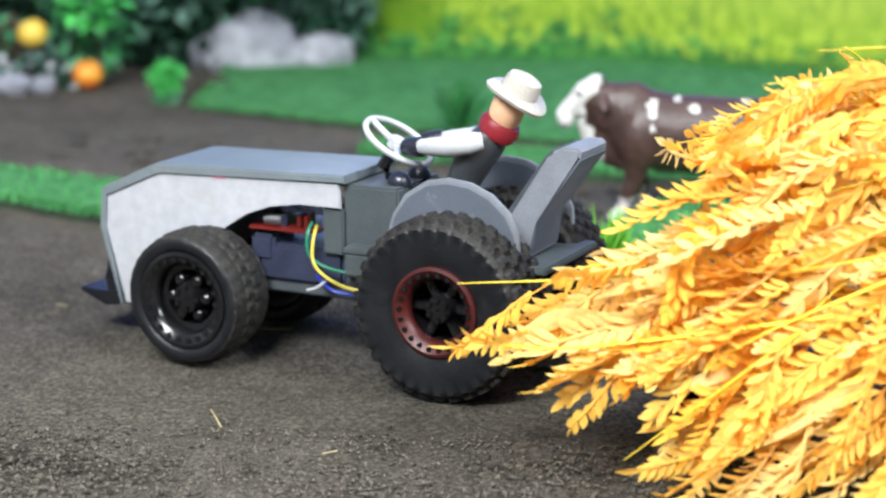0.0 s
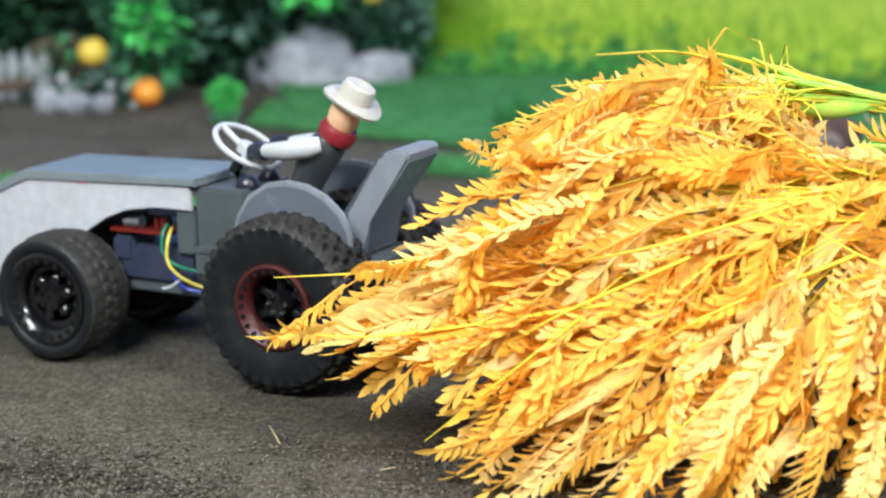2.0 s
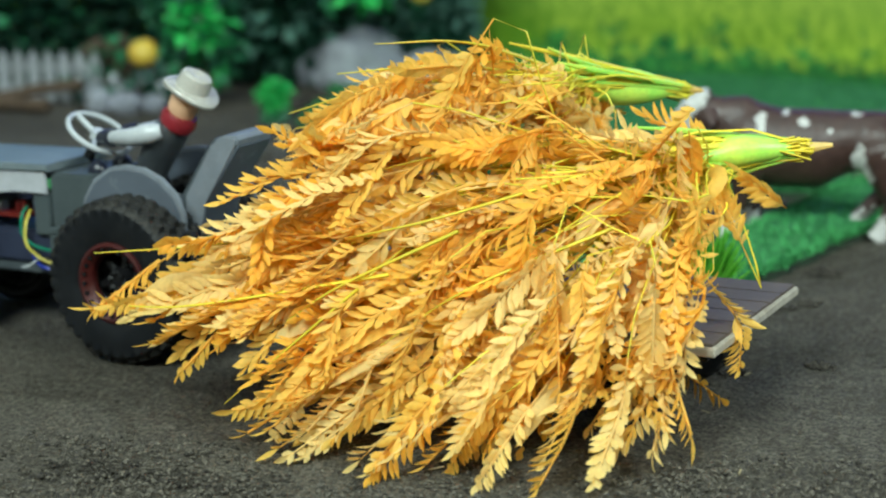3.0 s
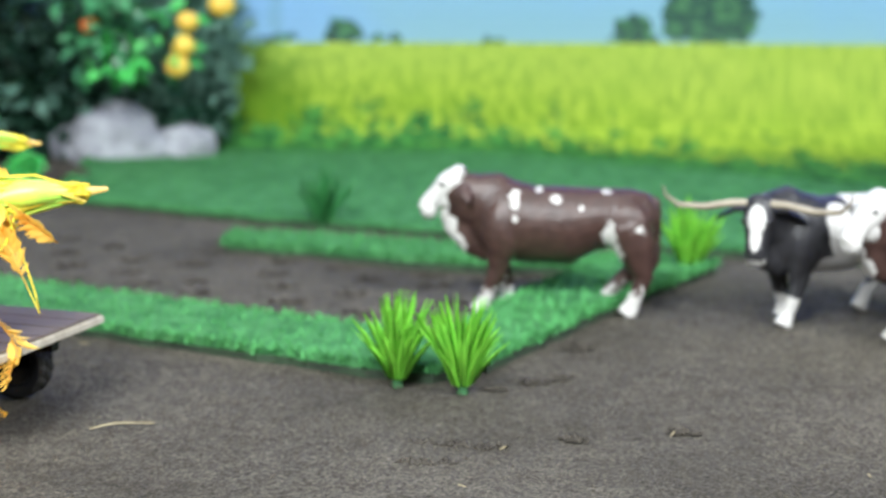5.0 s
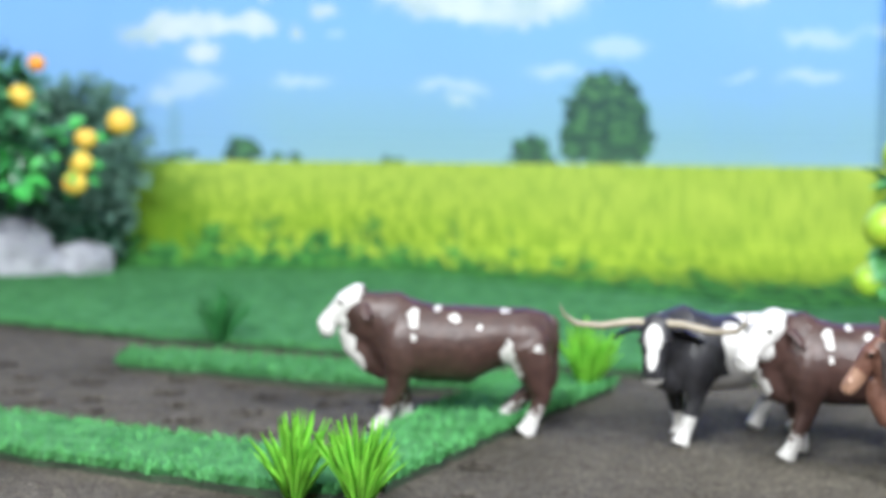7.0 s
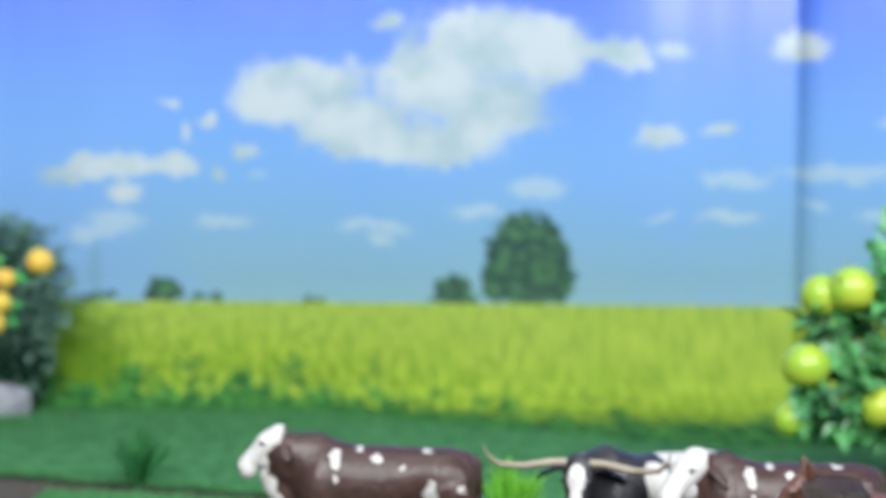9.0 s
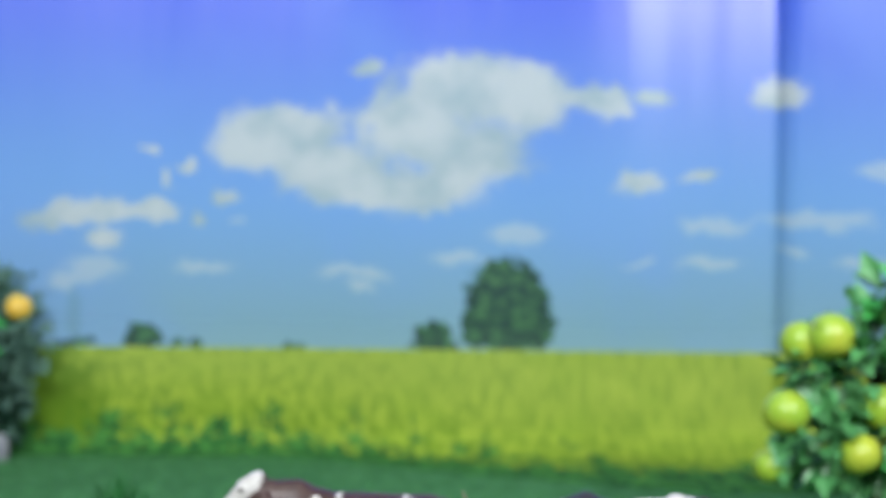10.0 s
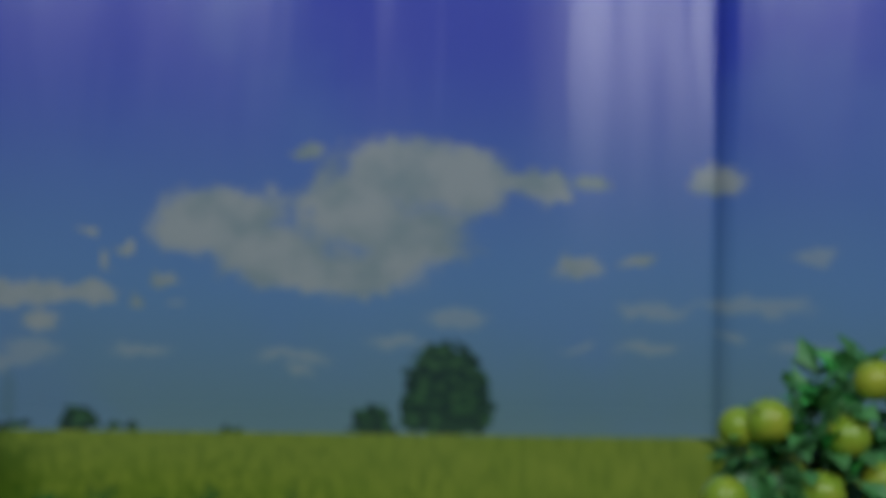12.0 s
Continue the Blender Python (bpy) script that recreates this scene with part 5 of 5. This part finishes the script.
HORSE_HIDE = hide_paint("chestnut_hide", (0.13, 0.062, 0.042), (0.095, 0.043, 0.03), (0.26, 0.15, 0.1), [((0.088, 0, 0.074), (0.012, 0.02, 0.012))], 0.5)


def herd():
    animal("toy_bull", "brown toy bull with white face and spots on the turf", "toy bull", BROWN_HIDE, (0.0325, 1.196), 176, 1.0, 6, 0.0, BROWN_EAR, head_paint=WHITE_FACE, head_drop=1, head_shift=(0.0085, 0, -0.0035), head_size=0.96)
    animal("toy_longhorn", "black and white toy longhorn with wide pale horns on the soil", "toy cow", PIED_HIDE, (0.2190, 1.184), 208, 0.97, 45, 0.042, BLACK, 1.7, bulk=0.95, head_drop=28, head_shift=(0.010, -0.005, -0.004), head_size=1.05)
    animal("toy_bull", "brown toy bull with white face turned aside, standing on the soil", "toy bull", BROWN_HIDE, (0.293, 1.128), 186, 1.0, 26, 0.0, BROWN_EAR, head_paint=WHITE_FACE, head_shift=(0.003, 0, -0.007), head_size=1.06)
    animal("toy_horse", "chestnut toy horse with a black mane on the soil", "toy horse", HORSE_HIDE, (0.344, 1.045), 178, 0.93, 0, 0.0, horse=True, mane=DARK_HAIR, bulk=0.85, head_drop=10, head_size=1.0)


# ---- plants, stones, fence ----

def tuft(label, place, tall, wide, blades, material, seed, foot=True):
    rng = random.Random(seed)
    top = thing("grass_tuft", label, "plastic grass", "grass tufts", Matrix.Translation((*place, 0.0)))
    for i in range(blades):
        a, out = rng.uniform(0, 6.283), rng.random() ** 0.7 * wide
        h = tall * rng.uniform(0.6, 1.06) * (1 - 0.25 * out / wide)
        c, s = math.cos(a), math.sin(a)
        b = rng.uniform(0, 6.283)
        side = Vector((math.cos(b), math.sin(b), 0))
        verts, faces = [], []
        for f, w in ((0.0, 0.0010), (0.35, 0.0024), (0.72, 0.0020), (1.0, 0.0003)):
            p = Vector((c * out * (0.18 + 0.82 * f ** 1.3), s * out * (0.18 + 0.82 * f ** 1.3), 0.004 + h * f - 0.1 * h * f * f))
            verts += [p - side * w, p + side * w, p + Vector((-side.y, side.x, 0)) * (w * 0.45)]
        for q in range(3):
            o = 3 * q
            faces += [(o, o + 2, o + 5, o + 3), (o + 2, o + 1, o + 4, o + 5), (o + 1, o, o + 3, o + 4)]
        raw("blade", verts, faces, material, top, "", True)
    if foot:
        bm = bmesh.new()
        tube(bm, [(0, 0, -0.001), (0, 0, 0.004), (0, 0, 0.014)], [0.0035, 0.0028, 0.004], 10)
        part("stem", bm, STEM_DARK, top, "dark green plastic foot")
    return top


def leaf_cloud(rng, blobs, count, size, verts, faces, shell=0.35):
    """Folded pointed leaves through a set of ellipsoids, denser to their skins."""
    weights = [b[1][0] * b[1][1] * b[1][2] for b in blobs]
    for _ in range(count):
        c, r = rng.choices(blobs, weights)[0]
        d = Vector((rng.gauss(0, 1), rng.gauss(0, 1), rng.gauss(0, 1))).normalized()
        k = (shell + (1 - shell) * rng.random()) * rng.uniform(0.9, 1.12)
        p = Vector((c[0] + d.x * r[0] * k, c[1] + d.y * r[1] * k, max(0.004, c[2] + d.z * r[2] * k)))
        way = (d * 0.9 + Vector((rng.gauss(0, 0.6), rng.gauss(0, 0.6), rng.gauss(-0.1, 0.6)))).normalized()
        side = way.cross(Vector((rng.gauss(0, 0.5), rng.gauss(-0.4, 0.5), 1))).normalized()
        up = side.cross(way)
        s = size * rng.uniform(0.6, 1.25)
        w = s * rng.uniform(0.26, 0.36)
        i = len(verts)
        verts += [p, p + way * (s * 0.5) + side * w + up * (w * 0.35), p + way * s - up * (s * 0.12), p + way * (s * 0.5) - side * w + up * (w * 0.35), p + way * (s * 0.5)]
        faces += [(i, i + 1, i + 4), (i + 1, i + 2, i + 4), (i + 2, i + 3, i + 4), (i + 3, i, i + 4)]


def fruit(place, r, material, parent, rng):
    bm = bmesh.new()
    made = ball(bm, (0, 0, 0), (r, r, r * 0.95), 18)
    for v in made:
        q = math.hypot(v.co.x, v.co.y) / r
        v.co.z -= math.copysign(max(0.0, 0.35 - q) * r * 0.35, v.co.z)
        v.co *= 1 + 0.03 * noise.noise(v.co / r * 1.3 + Vector(place) * 40)
    tube(bm, [(0, 0, r * 0.8), (0.001, 0, r * 1.18)], [0.0012, 0.0009], 6, 1)
    ob = part("fruit", bm, [material, STEM_DARK], parent)
    ob.location = place
    ob.rotation_euler = (rng.uniform(-0.5, 0.5), rng.uniform(-0.5, 0.5), rng.uniform(0, 6))
    return ob


def plant(name, label, category, base, blobs, leaves, fruits, seed, trunk=True):
    """A trunk with limbs into each leaf mass, leaves in kinds, and fruit."""
    rng = random.Random(seed)
    top = thing(name, label, category)
    if trunk:
        bm = bmesh.new()
        tall = max(c[2] for c, _ in blobs)
        tube(bm, curve_points([(*base, -0.003), (base[0] + 0.004, base[1], tall * 0.4), (base[0] - 0.003, base[1], tall * 0.8)], 4), [0.007, 0.0065, 0.006, 0.0055, 0.005, 0.0045, 0.004, 0.0035, 0.003], 9)
        part("trunk", bm, BARK, top)
        for c, r in blobs:
            bm = bmesh.new()
            z0 = max(0.01, min(tall * 0.5, c[2] * 0.5))
            tube(bm, curve_points([(base[0], base[1], z0), ((base[0] + c[0]) / 2, (base[1] + c[1]) / 2, (z0 + c[2]) / 2 + 0.008), c], 4), [0.0035, 0.0033, 0.003, 0.0028, 0.0025, 0.0022, 0.002, 0.0016, 0.001], 7)
            part("branch", bm, BARK, top)
    for material, count, size, which in leaves:
        verts, faces = [], []
        leaf_cloud(rng, [blobs[i] for i in which] if which else blobs, count, size, verts, faces)
        tagged(raw("leaves", verts, faces, material, top), kind="stuff")
    for place, r, material in fruits:
        fruit(place, r, material, top, rng)
    return top


def stone(label, place, radii, seed, material):
    bm = bmesh.new()
    bmesh.ops.create_icosphere(bm, subdivisions=4, radius=1.0)
    for v in bm.verts:
        d = v.co.normalized()
        k = 1 + 0.22 * noise.noise(d * 1.4 + Vector((seed * 7.1, 0, 0))) + 0.10 * noise.noise(d * 3.4 + Vector((0, seed * 3.3, 0))) + 0.03 * noise.noise(d * 9)
        v.co = Vector((d.x * radii[0], d.y * radii[1], max(-0.55, d.z) * radii[2])) * k
    ob = part("stone", bm, material)
    ob.location = (place[0], place[1], radii[2] * 0.5 - 0.001)
    tagged(ob, label, "stone", "stones by the bush")


def hedge_and_orchard():
    plant("dark_bush", "dense dark green artificial bush behind the stones", "artificial bush", (-0.66, 1.97),
          [((-0.53, 1.97, 0.07), (0.09, 0.035, 0.09)), ((-0.68, 1.96, 0.08), (0.11, 0.04, 0.10)), ((-0.86, 1.95, 0.08), (0.13, 0.04, 0.11)), ((-1.02, 1.94, 0.08), (0.12, 0.04, 0.1)), ((-0.62, 1.975, 0.19), (0.12, 0.03, 0.06))],
          [(LEAF_DARK, 5200, 0.022, None), (LEAF_GREY, 260, 0.024, [0, 4]), (LEAF_MID, 160, 0.022, [1, 2])], [], 11)
    plant("grey_green_bush", "round grey-green artificial bush before the printed sky", "artificial bush", (-0.38, 1.985),
          [((-0.365, 1.985, 0.135), (0.064, 0.028, 0.084)), ((-0.43, 1.985, 0.12), (0.08, 0.03, 0.092)), ((-0.37, 1.985, 0.06), (0.05, 0.025, 0.05)), ((-0.48, 1.985, 0.09), (0.06, 0.03, 0.09))],
          [(LEAF_GREY, 8500, 0.015, None), (LEAF_DARK, 700, 0.018, [2])], [], 12)
    plant("orange_tree", "artificial orange tree with yellow-orange fruit and broad leaves", "artificial tree", (-0.50, 2.0),
          [((-0.425, 1.86, 0.20), (0.035, 0.03, 0.04)), ((-0.43, 1.86, 0.14), (0.04, 0.03, 0.035)), ((-0.365, 1.86, 0.14), (0.03, 0.025, 0.04)), ((-0.46, 1.86, 0.22), (0.05, 0.03, 0.04)), ((-0.415, 1.85, 0.118), (0.022, 0.02, 0.02))],
          [(LEAF_MID, 260, 0.026, [0, 1, 3]), (LEAF_MID, 50, 0.02, [2]), (LEAF_DARK, 90, 0.024, [1, 3]), (LEAF_BRIGHT, 48, 0.024, [4]), (LEAF_BRIGHT, 24, 0.02, [2])],
          [((-0.407, 1.85, 0.202), 0.0135, ORANGE_FRUIT), ((-0.304, 1.85, 0.177), 0.0145, ORANGE_FRUIT), ((-0.340, 1.85, 0.159), 0.0115, ORANGE_FRUIT), ((-0.345, 1.85, 0.134), 0.0125, ORANGE_FRUIT), ((-0.351, 1.845, 0.113), 0.0130, ORANGE_FRUIT), ((-0.392, 1.86, 0.236), 0.0095, RED_FRUIT), ((-0.44, 1.84, 0.155), 0.010, RED_FRUIT)], 13)
    plant("fruit_bush", "artificial fruit bush with bright green leaves and a yellow fruit", "artificial bush", (-0.585, 1.82),
          [((-0.583, 1.81, 0.085), (0.022, 0.02, 0.02)), ((-0.575, 1.82, 0.05), (0.035, 0.025, 0.03)), ((-0.625, 1.83, 0.055), (0.03, 0.02, 0.025)), ((-0.60, 1.83, 0.11), (0.05, 0.02, 0.03))],
          [(LEAF_BRIGHT, 90, 0.022, [0]), (LEAF_MID, 260, 0.02, [1, 2, 3]), (LEAF_DARK, 160, 0.02, None), (LEAF_BRIGHT, 30, 0.018, [1])],
          [((-0.643, 1.795, 0.056), 0.0160, ORANGE_FRUIT)], 14)
    rng = random.Random(4)
    ob = fruit((-0.581, 1.78, 0.0155), 0.0160, RED_FRUIT, None, rng)
    tagged(ob, "fallen red and yellow fruit lying on the soil", "fruit")
    plant("ball_bush", "small round bright green bush standing on the soil", "artificial bush", (-0.47, 1.68),
          [((-0.47, 1.68, 0.026), (0.015, 0.015, 0.015)), ((-0.47, 1.68, 0.010), (0.012, 0.012, 0.009))], [(LEAF_BRIGHT, 620, 0.007, [0]), (LEAF_MID, 200, 0.007, [1])], [], 15, False)
    plant("white_flowers", "low plants with greyish white blossoms among stones", "flowers", (-0.66, 1.80),
          [((-0.632, 1.80, 0.025), (0.020, 0.015, 0.016)), ((-0.70, 1.81, 0.02), (0.03, 0.015, 0.014)), ((-0.60, 1.80, 0.012), (0.02, 0.012, 0.01))],
          [(PETAL, 130, 0.011, None), (LEAF_DARK, 160, 0.014, None), (LEAF_GREY, 80, 0.014, None)], [], 16, False)
    plant("brown_shrub", "low brownish dry shrub beside the fence", "artificial bush", (-0.69, 1.82),
          [((-0.69, 1.83, 0.045), (0.03, 0.02, 0.018))], [(BARK, 160, 0.016, None), (LEAF_MID, 120, 0.016, None)], [], 17, False)
    stone("large pale grey stone with a rough broken face", (-0.440, 1.945), (0.054, 0.032, 0.042), 1, STONE)
    stone("smaller pale grey stone", (-0.368, 1.955), (0.040, 0.026, 0.027), 2, STONE)
    stone("dark grey stone beside the pale one", (-0.488, 1.965), (0.034, 0.026, 0.027), 3, STONE_GREY)
    stone("small greyish stone at the flower bed", (-0.653, 1.755), (0.020, 0.014, 0.014), 4, STONE_GREY)
    stone("small pale stone at the flower bed", (-0.682, 1.758), (0.013, 0.012, 0.017), 5, STONE)
    stone("small grey stone at the flower bed", (-0.625, 1.765), (0.013, 0.011, 0.011), 6, STONE_GREY)
    stone("brown lump of soil at the turf corner", (-0.455, 1.80), (0.018, 0.014, 0.010), 7, CLOD)
    stone("brown lump of soil at the turf corner", (-0.475, 1.76), (0.014, 0.012, 0.007), 8, CLOD)
    # white picket fence
    top = thing("picket_fence", "low white plastic picket fence with pointed boards", "fence")
    for k in range(13):
        x = -0.93 + k * 0.0185
        bm = bmesh.new()
        y = 1.835 - 0.03 * (k / 12)
        prism(bm, [(x, 0.0), (x, 0.048), (x + 0.006, 0.058), (x + 0.012, 0.048), (x + 0.012, 0.0)], y, y + 0.003, 0.0006)
        part("picket", bm, PICKET_WHITE, top)
    for z in (0.016, 0.038):
        bm = bmesh.new()
        tube(bm, [(-0.935, 1.841, z), (-0.695, 1.811, z)], (0.0015, 0.003), 8)
        part("rail", bm, PICKET_WHITE, top)
    for a, b, r in (((-0.80, 1.765, 0.012), (-0.705, 1.775, 0.026), 0.006), ((-0.84, 1.76, 0.006), (-0.73, 1.74, 0.008), 0.007)):
        bm = bmesh.new()
        tube(bm, curve_points([a, ((a[0] + b[0]) / 2, (a[1] + b[1]) / 2, (a[2] + b[2]) / 2 + 0.002), b], 5), [r * (1 + 0.1 * math.sin(i * 1.7)) for i in range(11)], 10)
        tagged(part("log", bm, BARK), "weathered brown wooden stick lying by the fence", "log", "logs")


def lime_tree():
    plant("lemon_tree", "artificial citrus tree with large yellow-green fruit and glossy leaves", "artificial tree", (0.475, 1.48),
          [((0.43, 1.475, 0.145), (0.035, 0.03, 0.03)), ((0.475, 1.47, 0.16), (0.045, 0.03, 0.05)), ((0.44, 1.475, 0.09), (0.05, 0.03, 0.035)), ((0.50, 1.47, 0.10), (0.05, 0.035, 0.06)), ((0.52, 1.48, 0.19), (0.05, 0.03, 0.05))],
          [(LEAF_CITRUS, 560, 0.032, None), (LEAF_DARK, 25, 0.03, None), (LEAF_BRIGHT, 40, 0.03, None)],
          [((0.428, 1.45, 0.179), 0.0205, LIME_FRUIT), ((0.407, 1.465, 0.173), 0.0185, LIME_FRUIT), ((0.391, 1.45, 0.115), 0.0200, LIME_FRUIT), ((0.475, 1.45, 0.120), 0.0205, LIME_FRUIT), ((0.384, 1.47, 0.068), 0.0150, LIME_FRUIT), ((0.497, 1.45, 0.168), 0.0195, LIME_FRUIT), ((0.452, 1.44, 0.082), 0.0175, LIME_FRUIT), ((0.53, 1.46, 0.13), 0.019, LIME_FRUIT), ((0.52, 1.45, 0.215), 0.019, LIME_FRUIT)], 21)


def tufts():
    tuft("bright lime plastic grass tuft at the turf corner", (-0.066, 0.992), 0.060, 0.027, 66, LIME, 1)
    tuft("bright lime plastic grass tuft with a bare stem foot", (-0.028, 0.978), 0.064, 0.029, 66, LIME, 2)
    tuft("bright lime plastic grass tuft behind the bull", (0.132, 1.318), 0.064, 0.030, 70, LIME, 3)
    tuft("dark green plastic grass tuft on the wide turf", (-0.165, 1.515), 0.060, 0.036, 52, DARK_TUFT, 4)


room()
ground()
printed_sheet()
turf_pieces()
TRACTOR, TRACTOR_WHEELS = tractor()
DRIVER = driver()
TRAILER, TRAILER_WHEELS = trailer()
LOWER = sheaf("large orange-yellow plastic wheat sheaf hanging over the trailer", (-0.305, -0.003, 0.119), (-0.346, -0.022, 0.1235),
              [(-0.043, 0.123, 0.056), (-0.104, 0.132, 0.032), (-0.136, 0.135, 0.017), (-0.160, 0.137, 0.007), (-0.220, 0.135, 0.004), (-0.298, 0.120, 0.006), (-0.326, 0.080, 0.016), (-0.322, 0.0, 0.112), (-0.2745, 0.03, 0.138), (-0.209, 0.07, 0.136), (-0.1585, 0.1, 0.126), (-0.124, 0.11, 0.108), (-0.096, 0.12, 0.088)], 300, 41,
              [((-0.17, 0.10, 0.095), (-0.10, 0.118, 0.086), (-0.045, 0.122, 0.079)), ((-0.2, 0.11, 0.08), (-0.11, 0.13, 0.062), (-0.065, 0.13, 0.057)), ((-0.19, 0.12, 0.075), (-0.15, 0.13, 0.04), (-0.125, 0.134, 0.018)), ((-0.23, 0.10, 0.10), (-0.18, 0.118, 0.075), (-0.155, 0.125, 0.058)),
               ((-0.29, 0.07, 0.10), (-0.235, 0.10, 0.075), (-0.20, 0.12, 0.05)), ((-0.30, 0.04, 0.10), (-0.303, 0.06, 0.06), (-0.305, 0.065, 0.03)), ((-0.27, 0.06, 0.12), (-0.22, 0.1, 0.105), (-0.18, 0.11, 0.095))],
              [(-0.338, 0.042, 0.036), (-0.30, 0.075, 0.026), (-0.148, 0.138, 0.012), (-0.162, 0.14, 0.006), (-0.170, 0.142, 0.005), (-0.175, 0.14, 0.004), (-0.20, 0.14, 0.004),
               (-0.215, 0.138, 0.004), (-0.24, 0.135, 0.004), (-0.26, 0.13, 0.004), (-0.285, 0.125, 0.004), (-0.30, 0.11, 0.006), (-0.32, 0.09, 0.012), (-0.16, 0.135, 0.016), (-0.19, 0.135, 0.014), (-0.225, 0.13, 0.014), (-0.255, 0.125, 0.014)])
UPPER = sheaf("smaller orange-yellow plastic wheat sheaf with bright green stalk ends", (-0.228, -0.045, 0.146), (-0.258, -0.098, 0.137),
              [(-0.136, 0.08, 0.1330), (-0.165, 0.10, 0.142), (-0.20, 0.05, 0.143), (-0.222, -0.03, 0.1420), (-0.240, -0.03, 0.130), (-0.2007, 0.05, 0.1195), (-0.140, 0.09, 0.128), (-0.126, 0.1, 0.118)], 150, 42,
              [((-0.215, -0.03, 0.155), (-0.21, 0.05, 0.176), (-0.185, 0.09, 0.179)), ((-0.22, -0.03, 0.15), (-0.2, 0.05, 0.165), (-0.165, 0.09, 0.165)), ((-0.21, -0.03, 0.15), (-0.17, 0.05, 0.155), (-0.135, 0.085, 0.145))],
              [(-0.200, 0.085, 0.168)])
herd()
hedge_and_orchard()
lime_tree()
tufts()
ground_litter()

# ---- the drive: seconds, metres along the track, metres to its left, heading ----
DRIVE = [(0.0, 0.0, 0.0, 159.75), (0.5, 0.0125, 0.0045, 160.2), (1.0, 0.0140, 0.0100, 160.2), (1.5, 0.056, 0.0107, 160.6), (2.0, 0.117, 0.010, 161.2), (2.5, 0.176, 0.0129, 161.6), (3.0, 0.2455, 0.0157, 161.6),
         (3.5, 0.3198, 0.0155, 162.0), (3.7, 0.350, 0.0155, 162.0), (4.2, 0.430, 0.0155, 162.0), (4.7, 0.490, 0.0155, 162.0), (5.3, 0.528, 0.0155, 162.0), (5.6, 0.544, 0.0155, 162.0), (6.2, 0.560, 0.0155, 162.0), (12.0, 0.560, 0.0155, 162.0)]
START, AHEAD, LEFTWARD = Vector((-0.0790, 0.8406)), Vector((-0.9382, 0.3461)), Vector((-0.3461, -0.9382))


def along(t):
    for a, b in zip(DRIVE, DRIVE[1:]):
        if t <= b[0]:
            f = (t - a[0]) / (b[0] - a[0])
            return [p + (q - p) * f for p, q in zip(a[1:], b[1:])]
    return DRIVE[-1][1:]


def motions():
    ticks = [k * 0.1 for k in range(63)] + [12.0]
    path = []
    for t in ticks:
        s, a, yaw = along(t)
        p = START + AHEAD * s + LEFTWARD * a
        path.append((t, pose(p.x, p.y, 0.0, 0, 0, yaw), s))
    for mover in (TRACTOR, DRIVER, TRAILER, LOWER, UPPER):
        walk(mover, [(t, m) for t, m, _ in path])
    for wheel, r in TRACTOR_WHEELS + TRAILER_WHEELS:
        x, y, z = wheel.location
        walk(wheel, [(t, pose(x, y, z, 0, math.degrees(s / r), 0)) for t, _, s in path])


motions()
